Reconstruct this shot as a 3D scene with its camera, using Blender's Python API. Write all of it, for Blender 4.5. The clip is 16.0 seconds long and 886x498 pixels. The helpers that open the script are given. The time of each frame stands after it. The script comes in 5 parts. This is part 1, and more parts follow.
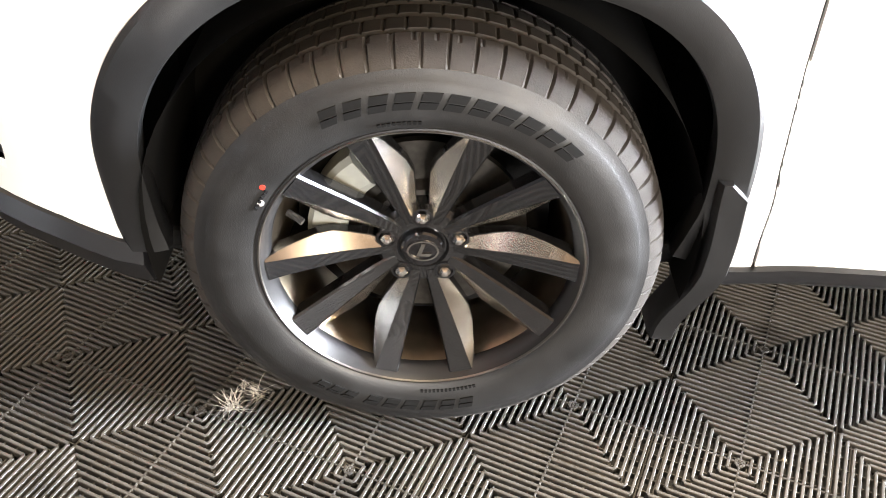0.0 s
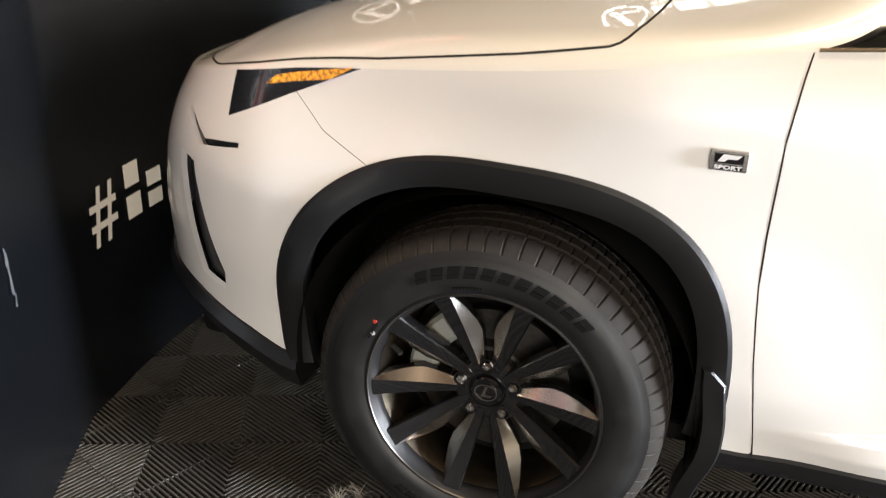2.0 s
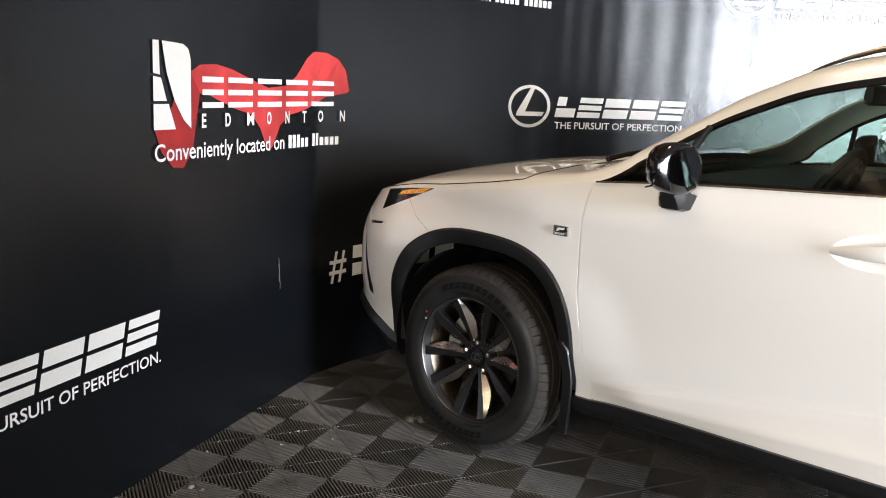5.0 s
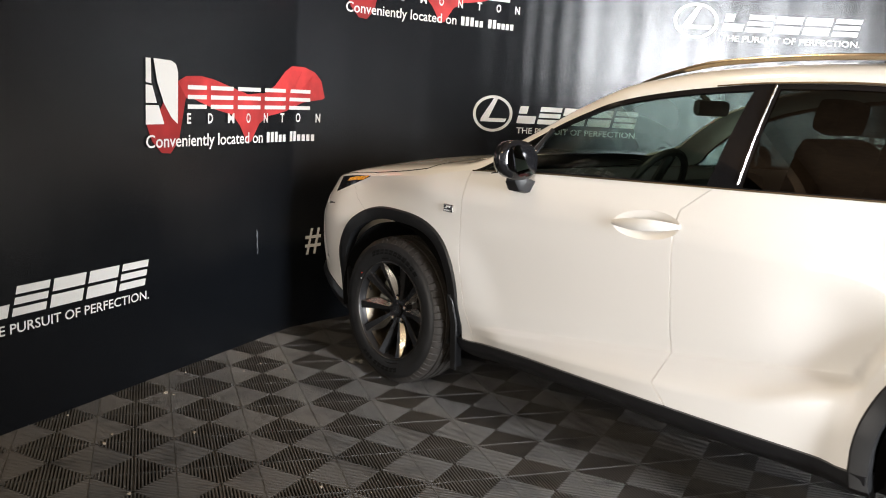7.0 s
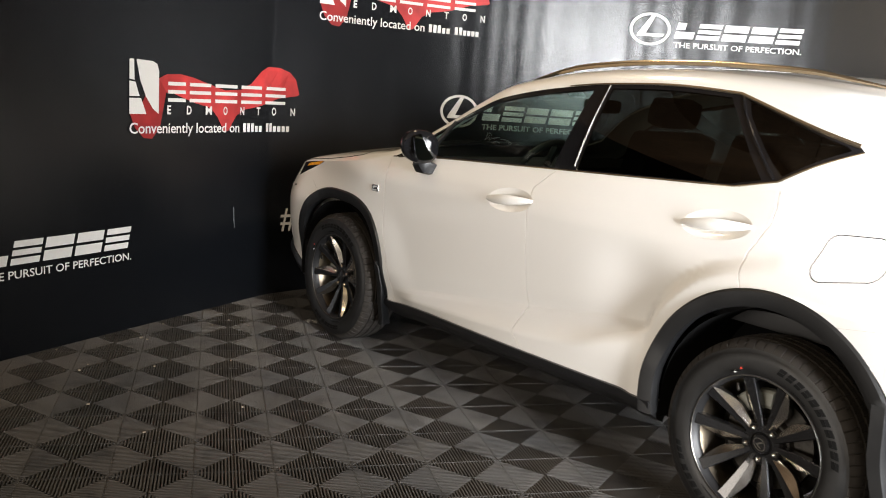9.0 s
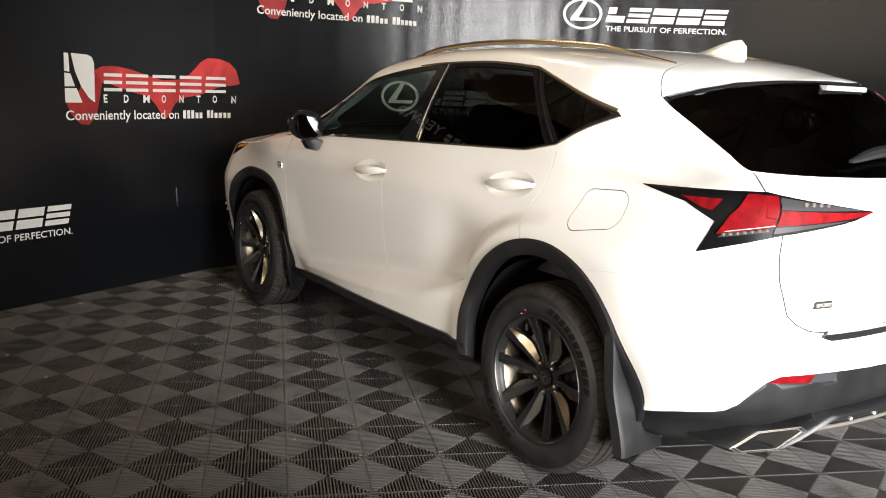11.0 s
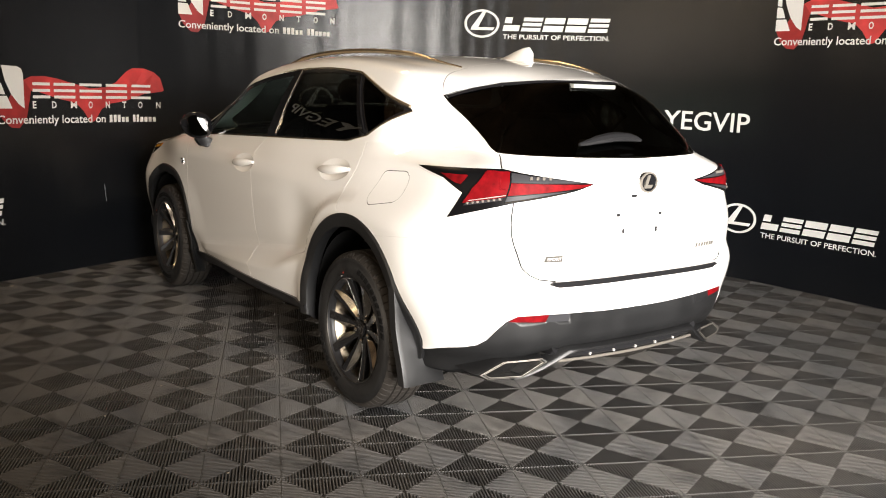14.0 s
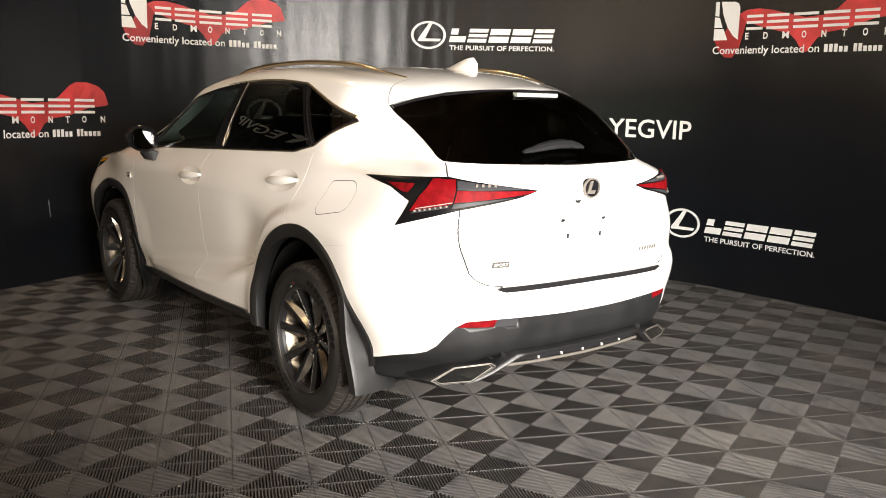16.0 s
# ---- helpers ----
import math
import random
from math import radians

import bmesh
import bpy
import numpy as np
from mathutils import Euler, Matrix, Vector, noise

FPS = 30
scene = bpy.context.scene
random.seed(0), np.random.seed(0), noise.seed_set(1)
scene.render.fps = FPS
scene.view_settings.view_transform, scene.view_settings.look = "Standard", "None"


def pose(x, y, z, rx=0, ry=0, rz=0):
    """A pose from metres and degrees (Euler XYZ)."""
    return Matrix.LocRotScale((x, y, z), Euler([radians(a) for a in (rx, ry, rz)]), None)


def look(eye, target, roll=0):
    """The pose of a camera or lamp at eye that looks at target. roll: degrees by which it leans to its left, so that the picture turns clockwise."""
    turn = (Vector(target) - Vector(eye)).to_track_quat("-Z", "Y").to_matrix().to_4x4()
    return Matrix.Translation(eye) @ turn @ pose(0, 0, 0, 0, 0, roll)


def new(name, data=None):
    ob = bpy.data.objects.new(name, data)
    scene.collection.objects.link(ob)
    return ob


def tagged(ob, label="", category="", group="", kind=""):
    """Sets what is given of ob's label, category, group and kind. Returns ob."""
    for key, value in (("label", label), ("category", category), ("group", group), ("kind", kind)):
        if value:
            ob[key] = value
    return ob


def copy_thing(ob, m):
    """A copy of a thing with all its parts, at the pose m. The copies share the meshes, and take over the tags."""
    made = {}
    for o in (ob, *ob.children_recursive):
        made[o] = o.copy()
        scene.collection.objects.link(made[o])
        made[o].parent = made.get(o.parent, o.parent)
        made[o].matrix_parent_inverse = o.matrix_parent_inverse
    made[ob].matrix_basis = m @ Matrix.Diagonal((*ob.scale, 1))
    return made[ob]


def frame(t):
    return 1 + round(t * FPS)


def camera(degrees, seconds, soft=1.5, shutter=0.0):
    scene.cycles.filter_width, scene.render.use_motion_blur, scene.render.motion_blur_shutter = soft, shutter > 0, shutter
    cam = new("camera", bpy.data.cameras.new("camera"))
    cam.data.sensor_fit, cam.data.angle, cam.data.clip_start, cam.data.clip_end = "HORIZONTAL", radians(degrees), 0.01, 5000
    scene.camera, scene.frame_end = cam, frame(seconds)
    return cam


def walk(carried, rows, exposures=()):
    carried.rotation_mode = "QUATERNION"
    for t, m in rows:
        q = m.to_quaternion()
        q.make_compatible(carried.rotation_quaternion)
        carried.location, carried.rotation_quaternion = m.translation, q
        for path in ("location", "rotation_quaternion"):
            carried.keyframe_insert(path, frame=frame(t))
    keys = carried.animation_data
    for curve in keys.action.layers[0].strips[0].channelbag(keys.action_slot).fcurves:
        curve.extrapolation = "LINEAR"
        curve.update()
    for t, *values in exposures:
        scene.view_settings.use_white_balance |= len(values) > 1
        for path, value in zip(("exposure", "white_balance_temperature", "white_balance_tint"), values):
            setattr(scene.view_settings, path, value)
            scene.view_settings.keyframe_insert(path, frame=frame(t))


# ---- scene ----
cam = camera(54.0, 16.0, soft=0.95, shutter=0.3)
PATH = [
    (0, (0.004, -1.841, 1.189), (0.044, -0.296, -0.08), 2.6),
    (0.5, (-0.001, -1.854, 1.209), (0.085, -0.307, -0.056), 4.1),
    (1, (0.024, -1.924, 1.255), (0.09, -0.316, 0.068), 5.6),
    (1.5, (0.179, -2.077, 1.285), (-0.106, -0.395, 0.242), 4.8),
    (2, (0.349, -2.273, 1.328), (-0.195, -0.529, 0.514), 1.9),
    (2.5, (0.513, -2.533, 1.354), (-0.127, -0.775, 0.648), 2.2),
    (3, (0.806, -2.724, 1.355), (-0.117, -1.052, 0.761), 1.8),
    (3.5, (1.112, -2.95, 1.373), (0.052, -1.344, 0.827), 1.4),
    (3.7, (1.224, -3.038, 1.376), (0.129, -1.446, 0.859), 1.4),
    (5.8, (2.497, -3.407, 1.389), (1.099, -2.018, 1.05), 2.5),
    (6, (2.611, -3.432, 1.419), (1.197, -2.062, 1.068), 2.2),
    (6.5, (2.883, -3.479, 1.416), (1.459, -2.121, 1.058), 2.7),
    (7, (3.139, -3.473, 1.426), (1.7, -2.133, 1.063), 3.5),
    (7.5, (3.451, -3.438, 1.439), (1.944, -2.175, 1.072), 2.8),
    (8, (3.688, -3.441, 1.433), (2.165, -2.199, 1.067), 3.3),
    (8.2, (3.778, -3.451, 1.443), (2.256, -2.206, 1.079), 3.9),
    (10.3, (4.668, -3.116, 1.45), (3.103, -1.928, 1.079), 3.4),
    (10.5, (4.768, -3.051, 1.44), (3.185, -1.888, 1.066), 3.6),
    (11, (4.976, -2.951, 1.444), (3.37, -1.824, 1.057), 2.8),
    (11.5, (5.2, -2.916, 1.442), (3.595, -1.787, 1.055), 2.8),
    (12, (5.415, -2.838, 1.448), (3.797, -1.728, 1.06), 3.3),
    (12.5, (5.626, -2.711, 1.448), (3.985, -1.635, 1.059), 3.3),
    (13, (5.755, -2.683, 1.442), (4.115, -1.606, 1.054), 2.4),
    (13.5, (5.922, -2.721, 1.445), (4.296, -1.625, 1.051), 2.5),
    (14, (5.98, -2.713, 1.458), (4.368, -1.588, 1.086), 2.1),
    (14.5, (6.005, -2.7, 1.452), (4.415, -1.539, 1.1), 2.0),
    (15, (6.021, -2.705, 1.451), (4.446, -1.521, 1.105), 1.9),
    (15.5, (6.022, -2.715, 1.45), (4.459, -1.517, 1.102), 1.7),
    (16, (6.027, -2.72, 1.451), (4.474, -1.507, 1.108), 1.5),
]
walk(cam, [(t, look(eye, target, roll)) for t, eye, target, roll in PATH],
     exposures=((0.0, 3.2, 5800, 10), (0.6, 3.05, 5800, 10), (1.0, 2.6, 5800, 10), (1.5, 1.85, 5800, 10), (2.5, 1.15, 5720, 10), (3.5, 0.88, 5620, 10), (6.0, 0.65, 5880, 10),
                (8.0, 0.42, 6050, 10), (10.5, 0.0, 6280, 10), (13.0, -0.25, 6600, 11), (16.0, -0.28, 6850, 12)))

# ---- world and light: a dim hall, one large bright bay behind the car, warm hall lamps overhead, an added fill panel to the south ----
world = bpy.data.worlds.new("world")
scene.world = world
world.use_nodes = True
world.node_tree.nodes["Background"].inputs[0].default_value = (0.60, 0.62, 0.68, 1)
world.node_tree.nodes["Background"].inputs[1].default_value = 0.02


def area(name, at, target, size, power, colour, size_y=None):
    data = bpy.data.lights.new(name, "AREA")
    data.shape, data.size, data.size_y = "RECTANGLE", size, size_y or size
    data.energy, data.color = power, colour
    ob = new(name, data)
    ob.matrix_world = look(at, target)
    return ob


for name, z, power, tall in (("bay_light", 0.78, 128, 1.35), ("bay_upper_light", 2.15, 88, 1.2)):
    bay = area(name, (7.4, -1.2, z), (2.2, 0.9, 0.40 + 0.3 * z), 2.3, power, (1.0, 0.975, 0.94), tall)
    bay.data.spread = radians(68 if z < 1 else 64)
# Warm fill panel added to brighten the car's flank, with no known source.
area("south_daylight", (1.7, -8.7, 1.0), (1.7, -1.0, 0.9), 7.6, 315, (1.0, 0.875, 0.73), 1.6)
for lx, ly, power in ((-0.6, -6.6, 20), (2.2, -7.0, 26), (5.2, -7.0, 42), (0.5, -0.9, 30)):
    lamp = area("hall_lamp", (lx, ly, 3.7), (lx * 0.8 + 0.4, ly * 0.1, 0.7), 0.5, power, (1.0, 0.76, 0.46))
    lamp.data.shape = "DISK"

# ---- materials ----
def material(name, colour, rough=0.5, metal=0.0, coat=0.0, grain=0.0, scale=40.0, bump=0.0, bump_scale=200.0, stain=0.0, stain_scale=2.5,
             spec=0.5, vary=0.0, sheen=0.0, rough_vary=0.0):
    """A surface with fine grain, broad stains and relief."""
    mat = bpy.data.materials.new(name)
    mat.use_nodes = True
    nt = mat.node_tree
    bsdf = nt.nodes["Principled BSDF"]
    put = lambda k, v: setattr(bsdf.inputs[k], "default_value", v)
    put("Base Color", (*colour, 1)), put("Roughness", rough), put("Metallic", metal), put("Specular IOR Level", spec)
    put("Coat Weight", coat), put("Coat Roughness", 0.025), put("Sheen Weight", sheen)
    coords = nt.nodes.new("ShaderNodeTexCoord")
    link = nt.links.new

    def tex(size, detail=6):
        n = nt.nodes.new("ShaderNodeTexNoise")
        n.inputs["Scale"].default_value, n.inputs["Detail"].default_value = size, detail
        link(coords.outputs["Object"], n.inputs["Vector"])
        return n

    socket = None
    for amount, size in ((grain, scale), (stain, stain_scale)):
        if amount:
            ramp = nt.nodes.new("ShaderNodeMapRange")
            ramp.inputs["From Min"].default_value, ramp.inputs["From Max"].default_value = 0.3, 0.7
            ramp.inputs["To Min"].default_value, ramp.inputs["To Max"].default_value = 1 - amount, 1 + amount
            link(tex(size).outputs["Fac"], ramp.inputs["Value"])
            mix = nt.nodes.new("ShaderNodeVectorMath")
            mix.operation = "SCALE"
            if socket:
                link(socket, mix.inputs[0])
            else:
                mix.inputs[0].default_value = colour
            link(ramp.outputs["Result"], mix.inputs["Scale"])
            socket = mix.outputs[0]
    if vary:
        info = nt.nodes.new("ShaderNodeObjectInfo")
        ramp = nt.nodes.new("ShaderNodeMapRange")
        ramp.inputs["To Min"].default_value, ramp.inputs["To Max"].default_value = 1 - vary, 1 + vary
        link(info.outputs["Random"], ramp.inputs["Value"])
        mix = nt.nodes.new("ShaderNodeVectorMath")
        mix.operation = "SCALE"
        if socket:
            link(socket, mix.inputs[0])
        else:
            mix.inputs[0].default_value = colour
        link(ramp.outputs["Result"], mix.inputs["Scale"])
        socket = mix.outputs[0]
    if socket:
        link(socket, bsdf.inputs["Base Color"])
    if rough_vary:
        ramp = nt.nodes.new("ShaderNodeMapRange")
        ramp.inputs["From Min"].default_value, ramp.inputs["From Max"].default_value = 0.3, 0.7
        ramp.inputs["To Min"].default_value, ramp.inputs["To Max"].default_value = max(0, rough - rough_vary), rough + rough_vary
        link(tex(stain_scale * 2).outputs["Fac"], ramp.inputs["Value"])
        link(ramp.outputs["Result"], bsdf.inputs["Roughness"])
    if bump:
        b = nt.nodes.new("ShaderNodeBump")
        b.inputs["Strength"].default_value, b.inputs["Distance"].default_value = bump, 0.002
        link(tex(bump_scale).outputs["Fac"], b.inputs["Height"])
        link(b.outputs["Normal"], bsdf.inputs["Normal"])
    return mat


def glass(name, tint):
    """Thin tinted glass: what is behind, dimmed by the tint, under a mirror-like gloss."""
    mat = bpy.data.materials.new(name)
    mat.use_nodes = True
    nt = mat.node_tree
    nt.nodes.clear()
    out, mix = nt.nodes.new("ShaderNodeOutputMaterial"), nt.nodes.new("ShaderNodeMixShader")
    see, gloss, fres = nt.nodes.new("ShaderNodeBsdfTransparent"), nt.nodes.new("ShaderNodeBsdfGlossy"), nt.nodes.new("ShaderNodeLayerWeight")
    steep, amount = nt.nodes.new("ShaderNodeMath"), nt.nodes.new("ShaderNodeMapRange")
    steep.operation, steep.inputs[1].default_value = "POWER", 5.0
    amount.inputs["To Min"].default_value, amount.inputs["To Max"].default_value = 0.075, 1.0
    see.inputs["Color"].default_value = (*tint, 1)
    gloss.inputs["Roughness"].default_value = 0.0
    fres.inputs["Blend"].default_value = 0.5
    nt.links.new(fres.outputs["Facing"], steep.inputs[0]), nt.links.new(steep.outputs[0], amount.inputs["Value"])
    nt.links.new(amount.outputs["Result"], mix.inputs[0]), nt.links.new(see.outputs[0], mix.inputs[1]), nt.links.new(gloss.outputs[0], mix.inputs[2])
    nt.links.new(mix.outputs[0], out.inputs[0])
    return mat


PAINT = material("white_pearl_paint", (0.80, 0.787, 0.76), 0.38, coat=1.0, grain=0.02, scale=900, stain=0.015, stain_scale=1.2)
GAP = material("panel_gap", (0.035, 0.034, 0.033), 0.8, spec=0.1)
SEAL = material("door_gap_liner", (0.55, 0.53, 0.50), 0.7)
CLAD = material("black_cladding_plastic", (0.0095, 0.0097, 0.0102), 0.42, spec=0.45, grain=0.12, scale=300, bump=0.15, bump_scale=900, stain=0.15, stain_scale=4, rough_vary=0.08)
GLOSS_BLACK = material("gloss_black", (0.008, 0.008, 0.009), 0.12, coat=0.6)
TRIM_BLACK = material("satin_black_trim", (0.012, 0.012, 0.013), 0.3)
UNDER = material("underbody_black", (0.006, 0.006, 0.006), 0.95, spec=0.1)
BRIGHT = material("bright_trim", (0.62, 0.60, 0.57), 0.4, metal=0.5)
BRIGHT_GREY = material("grey_badge", (0.22, 0.20, 0.175), 0.35, metal=0.5)
CHROME = material("chrome", (0.75, 0.73, 0.69), 0.2, metal=1.0)
SATIN = material("satin_silver", (0.50, 0.48, 0.45), 0.22, metal=1.0)
DARK_CHROME = material("smoked_machined_alloy", (0.60, 0.565, 0.51), 0.25, metal=1.0, grain=0.06, scale=120)
ALLOY_BLACK = material("dark_alloy_paint", (0.017, 0.017, 0.018), 0.2, metal=0.35, coat=0.8, grain=0.1, scale=60)
BARREL = material("bare_alloy_barrel", (0.27, 0.225, 0.165), 0.34, metal=1.0, grain=0.15, scale=30)
RUBBER = material("tyre_rubber", (0.0094, 0.0093, 0.0093), 0.48, grain=0.18, scale=60, bump=0.25, bump_scale=500, stain=0.15, stain_scale=8, rough_vary=0.1)
TREAD = material("dusty_tread_rubber", (0.0185, 0.0150, 0.0118), 0.8, grain=0.25, scale=50, bump=0.3, bump_scale=400, stain=0.2, stain_scale=9)
LETTER = material("raised_sidewall_rubber", (0.0055, 0.0055, 0.0055), 0.75, grain=0.1, spec=0.15)
STEEL = material("brake_steel", (0.07, 0.066, 0.06), 0.5, metal=1.0, grain=0.2, scale=80)
CALIPER = material("cast_caliper_grey", (0.26, 0.27, 0.25), 0.5, grain=0.1)
LAMP_BLACK = material("lamp_housing_black", (0.004, 0.004, 0.0045), 0.35, spec=0.08)
RED_DOT = material("red_paint_dot", (0.55, 0.04, 0.02), 0.5)
WHITE_DOT = material("white_paint_dot", (0.6, 0.6, 0.6), 0.5)
RED_LENS = material("red_lens", (0.135, 0.003, 0.005), 0.5, spec=0.06, grain=0.35, scale=30)
DEEP_RED = material("deep_red_lens", (0.13, 0.002, 0.004), 0.5, spec=0.06)
RIM_EDGE = material("dull_rim_edge", (0.17, 0.16, 0.145), 0.35, metal=1.0)
RIM_DARK = material("satin_dark_rim", (0.018, 0.018, 0.019), 0.42, metal=0.3)
# Bright metal trim; the warm hall's reflection is tinted into its colour.
RAIL = material("satin_rail_warm_reflection", (0.50, 0.41, 0.29), 0.24, metal=0.92)
PIPE = material("smoked_chrome", (0.24, 0.235, 0.225), 0.22, metal=0.9)
CLEAR_LENS = material("clear_grey_lens", (0.034, 0.034, 0.037), 0.35, spec=0.1)
LED_LENS = material("white_led_lens", (0.75, 0.75, 0.75), 0.15, coat=0.6)
AMBER = material("amber_lens", (0.85, 0.36, 0.008), 0.2, coat=1.0, grain=0.95, scale=130, bump=0.6, bump_scale=160)
SIDE_GLASS = glass("lightly_tinted_glass", (0.60, 0.73, 0.67))
PRIVACY = glass("dark_privacy_glass", (0.065, 0.072, 0.068))
SCREEN = glass("windscreen_glass", (0.62, 0.68, 0.66))
CABIN = material("cabin_black", (0.018, 0.018, 0.019), 0.6, grain=0.2, scale=200)
LEATHER = material("seat_leather", (0.012, 0.0118, 0.0115), 0.5, grain=0.15, scale=90)
MIRROR = material("mirror_glass", (0.3, 0.3, 0.32), 0.02, metal=1.0)
CLOTH = material("black_backdrop_cloth", (0.0047, 0.0056, 0.0072), 0.265, grain=0.12, scale=260, bump=0.3, bump_scale=420, stain=0.10, stain_scale=0.9, spec=0.5)
PRINT_WHITE = material("white_print", (0.74, 0.735, 0.71), 0.5, grain=0.05, scale=200)
PRINT_RED = material("red_print", (0.52, 0.045, 0.045), 0.5, grain=0.22, scale=9, stain=0.25, stain_scale=5)
PRINT_DARK = material("dark_red_print", (0.30, 0.02, 0.02), 0.5, grain=0.2, scale=12)
def tile_plastic():
    """Black ribbed plastic under a patchy film of brown dust, laid over the whole floor and not tile by tile."""
    mat = material("black_rib_tile", (0.06, 0.058, 0.056), 0.42, spec=0.4)
    nt = mat.node_tree
    bsdf, link = nt.nodes["Principled BSDF"], nt.links.new
    place, info = nt.nodes.new("ShaderNodeNewGeometry"), nt.nodes.new("ShaderNodeObjectInfo")

    def patches(size, lo, hi, detail=8):
        n, ramp = nt.nodes.new("ShaderNodeTexNoise"), nt.nodes.new("ShaderNodeMapRange")
        n.inputs["Scale"].default_value, n.inputs["Detail"].default_value, n.inputs["Roughness"].default_value = size, detail, 0.65
        ramp.inputs["From Min"].default_value, ramp.inputs["From Max"].default_value = lo, hi
        link(place.outputs["Position"], n.inputs["Vector"]), link(n.outputs["Fac"], ramp.inputs["Value"])
        return ramp.outputs["Result"]

    def blend(kind, a, b, fac):
        m = nt.nodes.new("ShaderNodeMix")
        m.data_type, m.blend_type = "RGBA", kind
        for sock, v in ((m.inputs[6], a), (m.inputs[7], b), (m.inputs[0], fac)):
            if isinstance(v, (tuple, float)):
                sock.default_value = v
            else:
                link(v, sock)
        return m.outputs[2]
    plain = blend("MIX", (0.068, 0.068, 0.069, 1.0), (0.098, 0.094, 0.089, 1.0), info.outputs["Random"])
    dusty = blend("MIX", plain, (0.108, 0.099, 0.090, 1.0), patches(1.3, 0.40, 0.68))
    worn = blend("MIX", dusty, (0.030, 0.029, 0.028, 1.0), patches(5.5, 0.52, 0.72))
    pale = blend("MIX", worn, (0.13, 0.121, 0.109, 1.0), patches(11.0, 0.66, 0.80))
    link(pale, bsdf.inputs["Base Color"])
    gloss = nt.nodes.new("ShaderNodeMapRange")
    gloss.inputs["To Min"].default_value, gloss.inputs["To Max"].default_value = 0.34, 0.58
    link(patches(3.0, 0.35, 0.65), gloss.inputs["Value"]), link(gloss.outputs["Result"], bsdf.inputs["Roughness"])
    return mat


TILE = tile_plastic()
TILE_BASE = material("tile_underside", (0.012, 0.012, 0.012), 0.8)
HALL = material("hall_dark_panel", (0.055, 0.045, 0.036), 0.8, grain=0.15, scale=6, stain=0.2)
BEAM = material("hall_timber", (0.20, 0.13, 0.075), 0.7, grain=0.25, scale=12, stain=0.2)
DUST = material("pale_fluff", (0.65, 0.63, 0.58), 0.9)
CRUMB = material("dull_crumb", (0.30, 0.26, 0.21), 0.9, grain=0.3, scale=200)


# ---- mesh helpers ----
def part(name, bm, mat, parent, label="", smooth=False, at=None):
    mesh = bpy.data.meshes.new(name)
    bmesh.ops.recalc_face_normals(bm, faces=bm.faces[:])
    bm.to_mesh(mesh)
    bm.free()
    for m in (mat if isinstance(mat, (list, tuple)) else [mat]):
        mesh.materials.append(m)
    if smooth:
        mesh.shade_smooth()
        mesh.set_sharp_from_angle(angle=radians(smooth if smooth > 1 else 38))
    ob = new(name, mesh)
    ob.parent = parent
    if at is not None:
        ob.matrix_basis = at
    return tagged(ob, label) if label else ob


def box(bm, lo, hi, bevel=0.0, m=None):
    g = bmesh.ops.create_cube(bm, size=1)["verts"]
    for v in g:
        v.co = Vector([(lo[k] + hi[k]) / 2 + v.co[k] * (hi[k] - lo[k]) for k in range(3)])
    if bevel:
        edges = list({e for v in g for e in v.link_edges})
        g = bmesh.ops.bevel(bm, geom=edges, offset=bevel, segments=2, affect="EDGES", profile=0.6)["verts"]
    if m is not None:
        bmesh.ops.transform(bm, matrix=m, verts=list(g))
    return g


def loft(bm, rings, closed=True, caps=True, loop=False):
    """Skin a row of rings of equal length."""
    rows = [[bm.verts.new(p) for p in ring] for ring in rings]
    n = len(rows[0])
    pairs = list(zip(rows, rows[1:])) + ([(rows[-1], rows[0])] if loop else [])
    for a, b in pairs:
        for i in range(n if closed else n - 1):
            j = (i + 1) % n
            bm.faces.new((a[i], a[j], b[j], b[i]))
    if caps and closed and not loop:
        bm.faces.new(rows[0][::-1]), bm.faces.new(rows[-1])
    return rows


def tube(bm, pts, r, sides=8, flat=1.0):
    pts = [Vector(p) for p in pts]
    rings = []
    for i, p in enumerate(pts):
        d = (pts[min(i + 1, len(pts) - 1)] - pts[max(i - 1, 0)]).normalized()
        a = d.cross(Vector((0, 0, 1)))
        a = a.normalized() if a.length > 1e-4 else Vector((1, 0, 0))
        b = a.cross(d)
        k = r(i / (len(pts) - 1)) if callable(r) else r
        rings.append([p + (a * math.cos(t) + b * math.sin(t) * flat) * k for t in (2 * math.pi * j / sides for j in range(sides))])
    loft(bm, rings)


def lathe(bm, profile, n, closed=False, tweak=None):
    """profile: (outward w, radius r) round the y axis; outward is -y."""
    rings = []
    for i in range(n):
        a = 2 * math.pi * i / n
        ring = []
        for k, (w, r) in enumerate(profile):
            if tweak:
                r = tweak(i, k, w, r)
            ring.append((r * math.cos(a), -w, r * math.sin(a)))
        rings.append(ring)
    loft(bm, rings, closed=closed, caps=False, loop=True)


def prism(bm, pts, depth):
    """A flat outline of 3D points, thickened by the vector depth."""
    a = [bm.verts.new(p) for p in pts]
    b = [bm.verts.new(Vector(p) + Vector(depth)) for p in pts]
    bm.faces.new(a), bm.faces.new(b[::-1])
    for i in range(len(a)):
        j = (i + 1) % len(a)
        bm.faces.new((a[i], b[i], b[j], a[j]))
